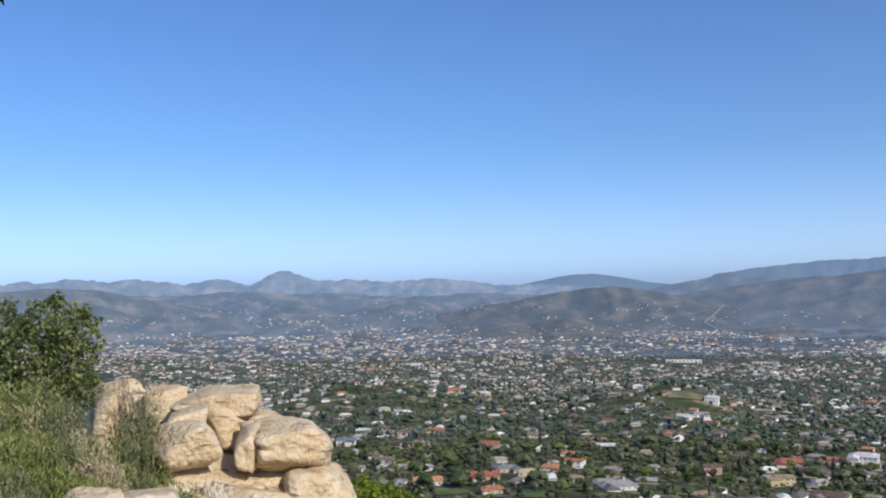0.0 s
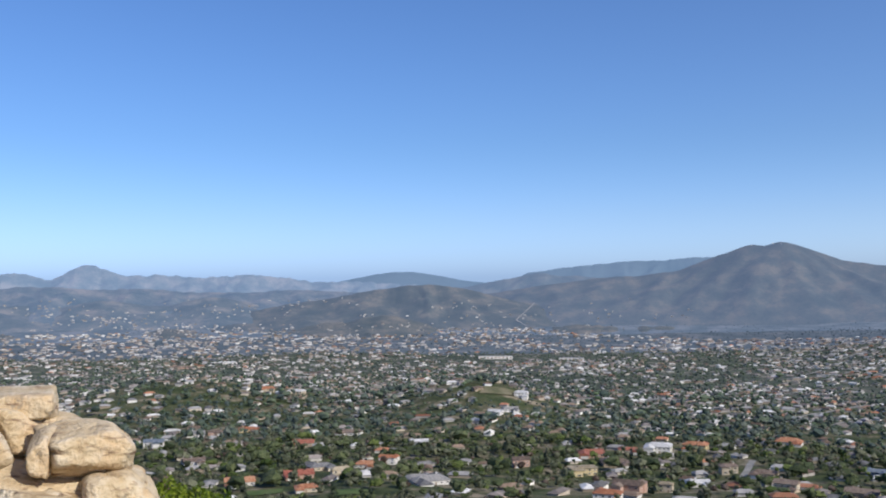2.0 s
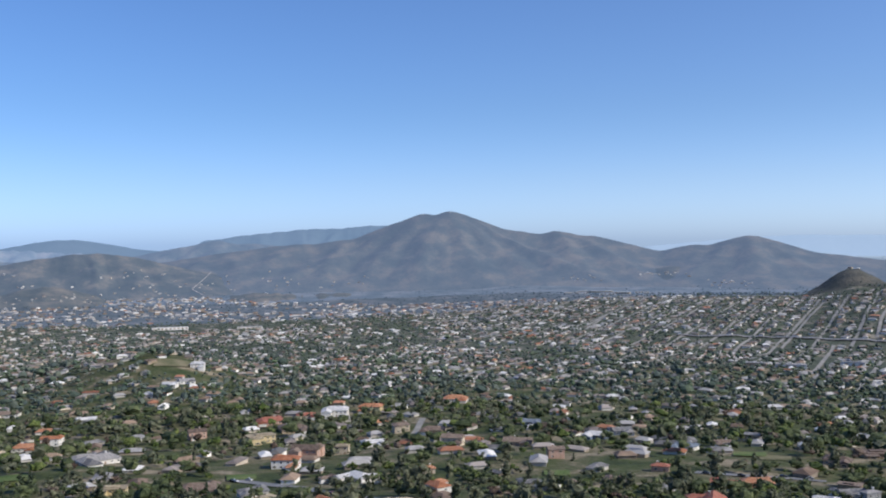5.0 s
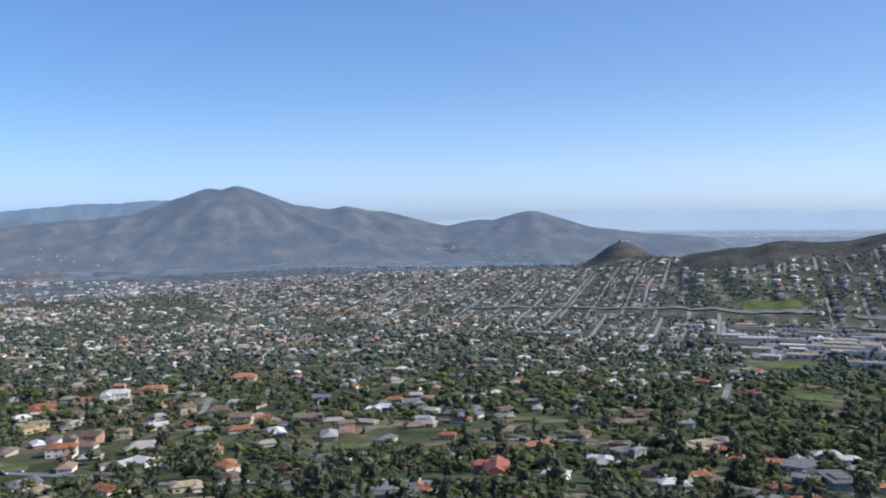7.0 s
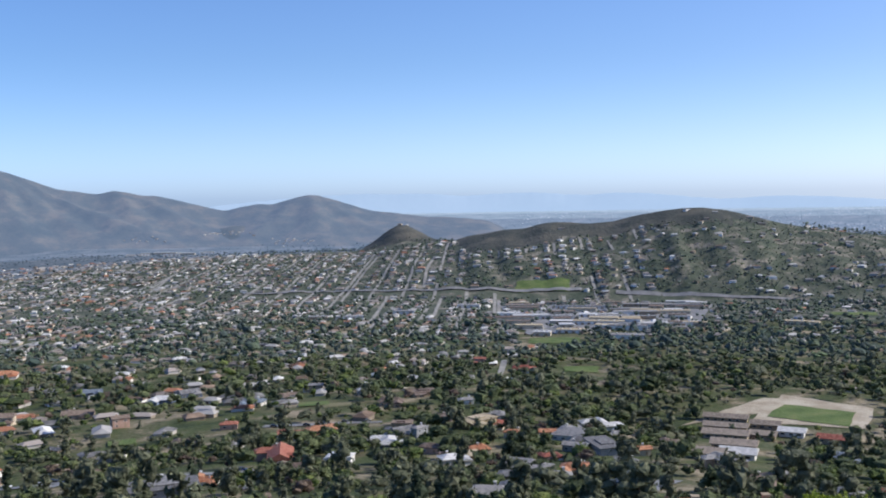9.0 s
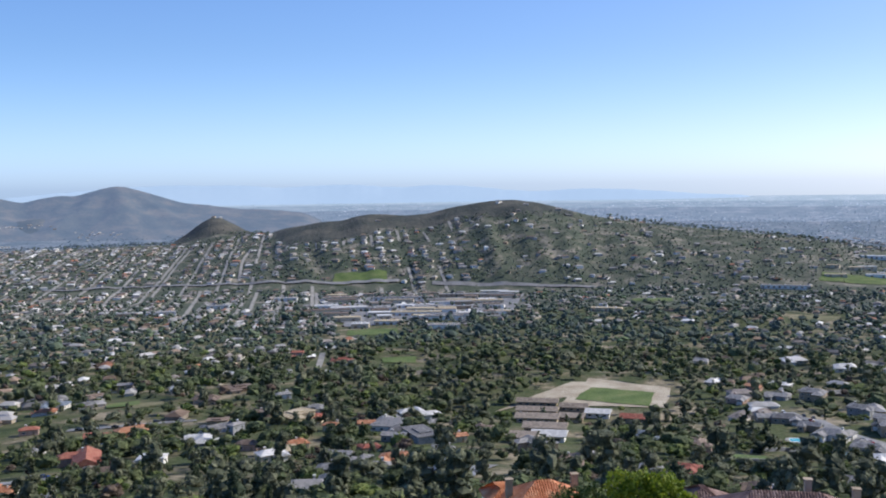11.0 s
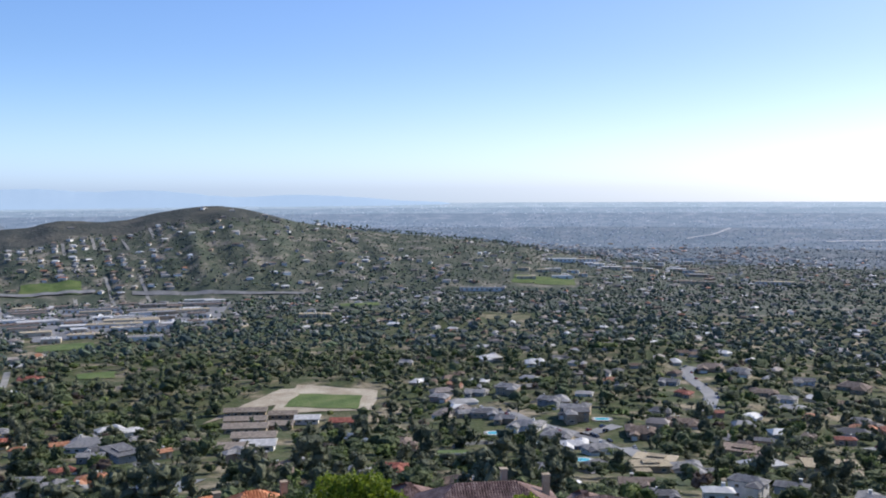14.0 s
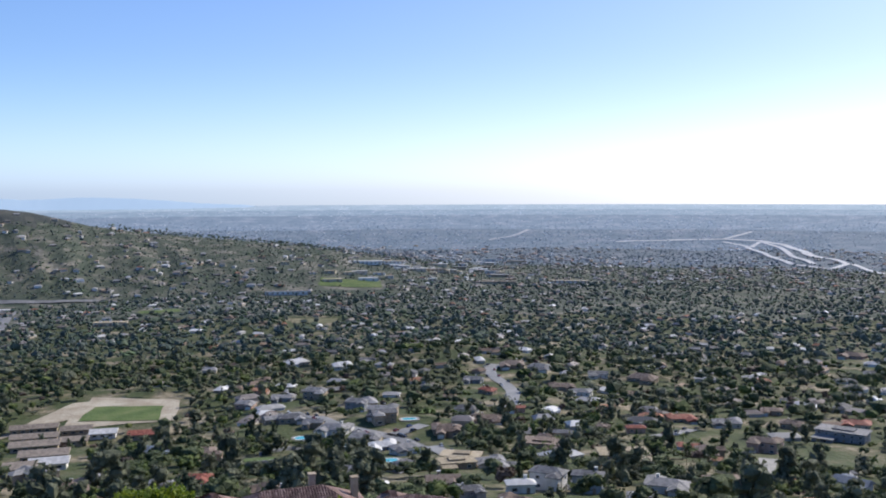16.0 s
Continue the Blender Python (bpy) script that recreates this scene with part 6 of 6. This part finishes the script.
boulder("broad smooth sandstone base of the outcrop", -11.7, -12.65, 13.9, 3.1, 1.6, 2.5, 15, 4, 9, 5, (((0.1, -0.5, 0.85), 0.72), ((0.6, -0.3, 0.7), 0.95)), 0.8, 5)
boulder("rough tan sandstone shoulder of the outcrop", -7.2, -12.7, 13.9, 1.1, 1.2, 1.5, 16, 10, 11, 0, (((0.7, -0.2, 0.68), 0.86),), 1.9, 5)
boulder("weathered tan rock in the grass", -16.9, -12.3, 10.0, 0.8, 0.42, 0.8, 17, 0, 14, 0, (), 1.6)
boulder("weathered tan rock among grass tufts", -19.6, -12.0, 9.6, 0.5, 0.42, 0.7, 18, 30, 13, 0, (), 1.6)
boulder("weathered tan rock at the foot of the outcrop", -14.6, -13.2, 10.6, 0.8, 0.35, 0.8, 19, 12, 14, 0, (), 1.6)
for i in range(10):
    b = -21 + i * 1.35
    boulder("buried tan rock carrying the outcrop", b, -15.5 + 0.2 * (i % 3), 13.4 + 0.4 * (i % 2), 1.6, 1.9, 1.6, 40 + i, i * 20, 10, fine=3)

M_OAKLEAF = material("scrub_oak_leaves", [(0.045, 0.068, 0.015), (0.115, 0.145, 0.04), (0.24, 0.265, 0.1)], 3, 6, 0.5, 0.1, island=0.7, thin=0.22)
bush("scrub_oak", "dense dark green scrub oak on the outcrop", -22.6, -3.3, 14.5, [(0.15, 0, 0.35, 0.42), (0.5, 0.1, 0.2, 0.4), (0.4, 0, -0.2, 0.42), (-0.45, 0, 0.3, 0.38), (-0.15, -0.1, 0.0, 0.45), (-0.7, 0.1, 0.0, 0.4), (0.25, 0.05, 0.66, 0.12), (0.62, 0, 0.5, 0.13), (-0.35, 0, 0.62, 0.12), (0.1, -0.1, -0.45, 0.42), (-0.5, 0, -0.4, 0.42), (0.3, 0, -0.75, 0.4), (-0.3, 0, -0.8, 0.42), (0.55, 0, -0.5, 0.3), (-0.8, 0, -0.6, 0.4)], 17000, 0.034, M_OAKLEAF, 7, 1.0)
bush("green_bush", "bright green leafy shrub below the boulders", -5.2, -12.55, 19, [(0, 0, 0, 0.5), (-0.5, 0, 0.22, 0.42), (0.5, 0, -0.1, 0.45), (-0.8, 0.2, 0.3, 0.34), (0.95, 0, -0.2, 0.4)], 6000, 0.05, M_FRESH, 10, 1.0)


M_BROOM = material("broom_shoots", [(0.09, 0.13, 0.025), (0.2, 0.24, 0.06), (0.36, 0.37, 0.15)], 3, 6, 0.8, 0, island=0.8, thin=0.2)
M_SAGE = material("grey_green_sage", [(0.1, 0.125, 0.05), (0.2, 0.225, 0.1), (0.34, 0.34, 0.19)], 3, 6, 0.85, 0, island=0.8, thin=0.2)
M_SEED = material("straw_seed_heads", [(0.3, 0.24, 0.13), (0.48, 0.41, 0.25), (0.62, 0.56, 0.38)], 3, 6, 0.85, 0, island=0.7, thin=0.2)
M_DEAD = material("dead_twigs", [(0.06, 0.045, 0.04), (0.14, 0.11, 0.09), (0.25, 0.2, 0.16)], 3, 6, 0.9, 0, island=0.6)


def quill(c, u, side, length, width):
    """Narrow four-cornered blades about the points c, along u."""
    return np.stack([c - u * length, c + side * width, c + u * length, c - side * width], 1).reshape(-1, 3)


def wand_bush(name, label, bearing, r, top, wide, seed, mat, stems=260, leaves=26, group="shrubs on the slope"):
    """A shrub of many thin upright wands, each with small narrow leaves along its upper part."""
    g = np.random.RandomState(seed)
    x, y = polar(bearing, r)
    gz = float(ground_z(x, y))
    h = max(EYE + r * math.tan(radians(top + 0.6)) - gz, 0.25) * 1.1
    a, q = g.uniform(0, 2 * math.pi, stems), np.sqrt(g.uniform(0, 1, stems))
    foot = np.stack([np.cos(a) * q * wide * 0.3, np.sin(a) * q * wide * 0.3, np.full(stems, -0.1)], -1)
    high = h * (1 - 0.42 * q ** 2) * g.uniform(0.66, 1.05, stems)
    tip = np.stack([np.cos(a) * q * wide + g.normal(0, 0.05, stems), np.sin(a) * q * wide + g.normal(0, 0.05, stems), high], -1)
    u = tip - foot
    size = np.linalg.norm(u, axis=1)[:, None]
    u = u / size
    side = np.cross(u, g.normal(0, 1, (stems, 3)))
    side /= np.linalg.norm(side, axis=1)[:, None]
    ob = new(name)
    ob.matrix_basis = pose(x, y, gz)
    V = quill((foot + tip) / 2, u, side, size / 2, 0.005)
    part("stems", sheet("stems", V, np.arange(len(V)).reshape(-1, 4), [M_DEAD], None, False), ob)
    k = g.randint(0, stems, stems * leaves)
    t = 1 - np.abs(g.normal(0, 0.3, len(k)))
    c = foot[k] + (tip[k] - foot[k]) * t[:, None] + g.normal(0, 0.022, (len(k), 3))
    w = u[k] + g.normal(0, 0.5, (len(k), 3))
    w /= np.linalg.norm(w, axis=1)[:, None]
    sd = np.cross(w, g.normal(0, 1, (len(k), 3)))
    sd /= np.linalg.norm(sd, axis=1)[:, None]
    V = quill(c, w, sd, g.uniform(0.02, 0.05, (len(k), 1)), 0.006)
    part("leaves", sheet("leaves", V, np.arange(len(V)).reshape(-1, 4), [mat], None, False), ob)
    return tagged(ob, label, "bush", group)


rb = random.Random(17)
for k, (b, d, top, w) in enumerate(((-26.2, 12.4, -5.9, 0.6), (-24.2, 12.8, -5.7, 0.55), (-22.6, 12.9, -5.9, 0.5), (-21.2, 12.6, -6.7, 0.42), (-25.2, 11.2, -8.0, 0.55), (-23.2, 11.4, -8.2, 0.5), (-21.4, 11.5, -8.8, 0.42), (-19.9, 12.2, -9.0, 0.36), (-18.6, 12.5, -10.1, 0.3),
                                    (-24.3, 10.0, -10.0, 0.45), (-22.2, 10.2, -10.3, 0.42), (-20.4, 10.8, -10.8, 0.34), (-17.3, 12.4, -11.0, 0.24), (-26.3, 10.2, -9.2, 0.5), (-18.2, 13.6, -8.6, 0.34), (-17.0, 13.6, -9.3, 0.28), (-16.2, 13.3, -10.3, 0.22))):
    wand_bush("broom_bush" if k % 3 else "sage_bush", "fine-stemmed green broom bush on the slope" if k % 3 else "grey-green wiry sage bush on the slope", b, d, top, w, 60 + k, M_BROOM if k % 3 else M_SAGE, int(820 * w))
for k, (b, d, top, w) in enumerate(((-17.9, 14.0, -6.3, 0.4), (-16.9, 13.9, -6.6, 0.36), (-17.4, 13.6, -7.4, 0.36))):
    wand_bush("dry_bush", "twiggy half-dry grey-brown bush between boulders", b, d, top, w, 130 + k, M_DEAD if k == 0 else M_SAGE, 300, 22, "dry bushes between the boulders")
for k, (b, d, top, w) in enumerate(((-20.6, 12.0, -8.7, 0.22), (-19.4, 12.0, -9.3, 0.2), (-18.9, 11.4, -10.2, 0.2), (-20.0, 11.2, -9.9, 0.2), (-22.8, 12.6, -6.7, 0.2))):
    wand_bush("grass_clump", "clump of dry straw-coloured grass with seed heads", b, d, top, w, 90 + k, M_SEED, 150, 20, "dry grass clumps")
for k, (b, d, top, w) in enumerate(((-16.6, 12.9, -11.2, 0.18), (-14.4, 12.3, -11.6, 0.16), (-15.3, 12.6, -11.7, 0.16))):
    wand_bush("grass_clump", "small green grass clump among the rocks", b, d, top, w, 110 + k, M_BROOM, 90, 14, "green grass clumps")


def grass(name, label, spots, blades, height, mat, seed, spread):
    """Tufts of thin, bending blades that grow out of the slope."""
    r = np.random.RandomState(seed)
    sp = np.array(spots)
    c = sp[r.randint(0, len(sp), blades)]
    ox, oy = r.normal(0, spread, blades), r.normal(0, spread, blades)
    x0, y0 = c[:, 0] + ox * 0.55, c[:, 1] + oy * 0.55
    z0 = np.maximum(ground_z(x0, y0), c[:, 2] - 0.15)
    h = height * r.uniform(0.45, 1.15, blades)
    a, lean = np.arctan2(oy, ox) + r.normal(0, 0.5, blades), (0.15 + np.hypot(ox, oy) / spread * r.uniform(0.25, 0.6, blades)) * h
    dx, dy = np.cos(a) * lean, np.sin(a) * lean
    wx, wy = -np.sin(a) * 0.005, np.cos(a) * 0.005
    rows = []
    for t, k in ((0, 1.0), (0.45, 0.85), (0.8, 0.55), (1.0, 0.1)):
        for s in (-1, 1):
            rows.append(np.stack([x0 + dx * t * t + s * wx * k, y0 + dy * t * t + s * wy * k, z0 + h * t - 0.32 * h * t ** 3], -1))
    V = np.stack(rows, 1).reshape(-1, 3)
    f = np.array([(0, 1, 3, 2), (2, 3, 5, 4), (4, 5, 7, 6)])
    F = (f[None] + (np.arange(blades) * 8)[:, None, None]).reshape(-1, 4)
    return tagged(new(name, sheet(name, V, F, [mat], None, False)), label, "grass", kind="stuff")


def tufts(seed, n, b0, b1, r0, r1):
    r = random.Random(seed)
    out = []
    for _ in range(n):
        x, y = polar(r.uniform(b0, b1), r.uniform(r0, r1))
        out.append((x, y, float(ground_z(x, y))))
    return out


M_GRASS = material("green_grass_blades", [(0.1, 0.13, 0.035), (0.2, 0.22, 0.075), (0.34, 0.33, 0.16)], 2, 6, 0.7, 0, island=0.7, thin=0.12)
M_STRAW = material("straw_blades", [(0.34, 0.27, 0.14), (0.52, 0.45, 0.27), (0.65, 0.6, 0.42)], 2, 6, 0.8, 0, island=0.6, thin=0.12)
grass("green_grass", "green grass tufts on the slope beside the boulders", tufts(1, 160, -28, -15.5, 8.5, 13.5), 11000, 0.34, M_GRASS, 2, 0.2)
grass("dry_grass", "dry straw-coloured grass among the green", tufts(2, 60, -24, -15.5, 9.5, 13.2), 5000, 0.36, M_STRAW, 3, 0.16)

# a pine at the lookout, of which one twig reaches into view
pine = new("pine")
px0, py0 = polar(-36, 7.5)
pz0 = float(ground_z(px0, py0))
pine.matrix_basis = pose(px0, py0, pz0)
tipx, tipy = polar(-24.75, 7.0)
tip = Vector((tipx - px0, tipy - py0, EYE + 7.0 * math.tan(radians(15.7)) - pz0))
part("trunk", twigs("trunk", (0, 0, 0), [(0, 0, 6.5, 1.2), (tip.x, tip.y, tip.z + 0.05, 0.12)], 0.13, M_BARK, 3), pine)
part("needles", leaf_cloud("needles", [(tip.x, tip.y, tip.z, 0.1), (tip.x - 0.2, tip.y - 0.1, tip.z + 0.1, 0.15)], 500, 0.05, LEAF["pine"], 6, 1.5), pine)
part("crown", leaf_cloud("crown", [(0, 0, 6.5, 1.3), (-0.6, -0.5, 5.6, 1.0), (0.1, -0.3, 7.4, 0.8)], 4000, 0.09, LEAF["pine"], 8, 1.5), pine)
tagged(pine, "dark green pine tree standing on the lookout", "tree")


# terraced garden walls under the street with the pools
for k, (b0, b1, dip) in enumerate(((84.2, 87.6, 15.35), (84.0, 87.2, 15.85), (83.9, 86.2, 16.3))):
    p, q = spot(b0, dip), spot(b1, dip - 0.15)
    n = 14
    V, F = [], []
    for i in range(n + 1):
        c = p + (q - p) * i / n
        z = float(ground_z(c[0], c[1]))
        u = np.array((c[0], c[1])) / math.hypot(c[0], c[1])
        for along, up in ((-0.2, -1.5), (-0.2, 1.9), (0.2, 1.9), (0.2, -1.5)):
            V.append((c[0] + u[0] * along, c[1] + u[1] * along, z + up))
    for i in range(n):
        a = i * 4
        F += [(a + j, a + (j + 1) % 4, a + 4 + (j + 1) % 4, a + 4 + j) for j in range(4)]
    F += [(0, 1, 2, 3), (n * 4 + 3, n * 4 + 2, n * 4 + 1, n * 4)]
    tagged(new("retaining_wall", solid("retaining_wall", V, F, WALLS["grey"])), "long grey block retaining wall of a terraced garden", "wall", "terrace walls")

# parked cars
PAINT = [material("car_paint_" + k, [tuple(0.8 * v for v in c), c], 0.5, 4, 0.25, 0, spec=0.6) for k, c in (("white", (0.7, 0.7, 0.7)), ("silver", (0.35, 0.36, 0.37)), ("dark", (0.03, 0.03, 0.035)), ("red", (0.3, 0.03, 0.03)), ("blue", (0.05, 0.09, 0.22)))]
M_TYRE = material("tyre_rubber", [(0.015, 0.015, 0.015), (0.03, 0.03, 0.03)], 4, 4, 0.9, 0.1)


def car_proto(paint, label):
    ob = new("car")
    prof = [(-2.2, 0.35), (-2.25, 0.75), (-1.9, 0.9), (-1.2, 0.98), (1.0, 0.98), (2.05, 0.85), (2.2, 0.6), (2.15, 0.35)]
    n = len(prof)
    V = [(x, s * 0.88, z) for s in (-1, 1) for x, z in prof]
    part("body", solid("body", V, [tuple(range(n)), tuple(range(2 * n - 1, n - 1, -1))] + [(i, i + n, (i + 1) % n + n, (i + 1) % n) for i in range(n)], paint), ob)
    cab = [(-1.75, 0.96), (-1.3, 1.42), (0.35, 1.45), (1.1, 0.98)]
    V = [(x, s * (0.8 if z < 1 else 0.66), z) for s in (-1, 1) for x, z in cab]
    part("cabin", solid("cabin", V, [(0, 1, 2, 3), (7, 6, 5, 4)] + [(i, i + 4, (i + 1) % 4 + 4, (i + 1) % 4) for i in range(4)], M_GLASS), ob)
    part("roof", box("roof", -1.25, 0.32, -0.66, 0.66, 1.43, 1.48, paint), ob)
    for x in (-1.35, 1.35):
        for y in (-0.85, 0.85):
            ring = [(x + 0.33 * math.cos(i * math.pi / 6), z, 0.33 + 0.33 * math.sin(i * math.pi / 6)) for z in (y - 0.1, y + 0.1) for i in range(12)]
            part("wheel", solid("wheel", ring, [tuple(range(11, -1, -1)), tuple(range(12, 24))] + [(i, (i + 1) % 12, (i + 1) % 12 + 12, i + 12) for i in range(12)], M_TYRE), ob)
    return tagged(ob, label, "car", "parked cars")


CARS = []
rc = random.Random(8)
for kind, width, pts in ROADS:
    p = [spot(b, dip) for b, dip in pts]
    if kind != "street" or math.hypot(*p[0][:2]) > 900:
        continue
    for i in range(len(p) - 1):
        for _ in range(3):
            f = rc.random()
            c = p[i] * (1 - f) + p[i + 1] * f
            d = p[i + 1] - p[i]
            turn = math.degrees(math.atan2(d[1], d[0]))
            sd = rc.choice((-1, 1)) * (width / 2 - 0.6)
            nx, ny = -d[1] / math.hypot(d[0], d[1]), d[0] / math.hypot(d[0], d[1])
            CARS.append((c[0] + nx * sd, c[1] + ny * sd, turn))
names = ["white", "silver", "dark", "red", "blue"]
protos = {}
for x, y, turn in CARS:
    k = rc.choice((0, 0, 1, 1, 2, 2, 3, 4))
    m = pose(x, y, float(ground_z(x, y)) + 0.52, 0, 0, turn)
    if k in protos:
        copy_thing(protos[k], m)
    else:
        protos[k] = car_proto(PAINT[k], f"{names[k]} car parked along a residential street")
        protos[k].matrix_basis = m
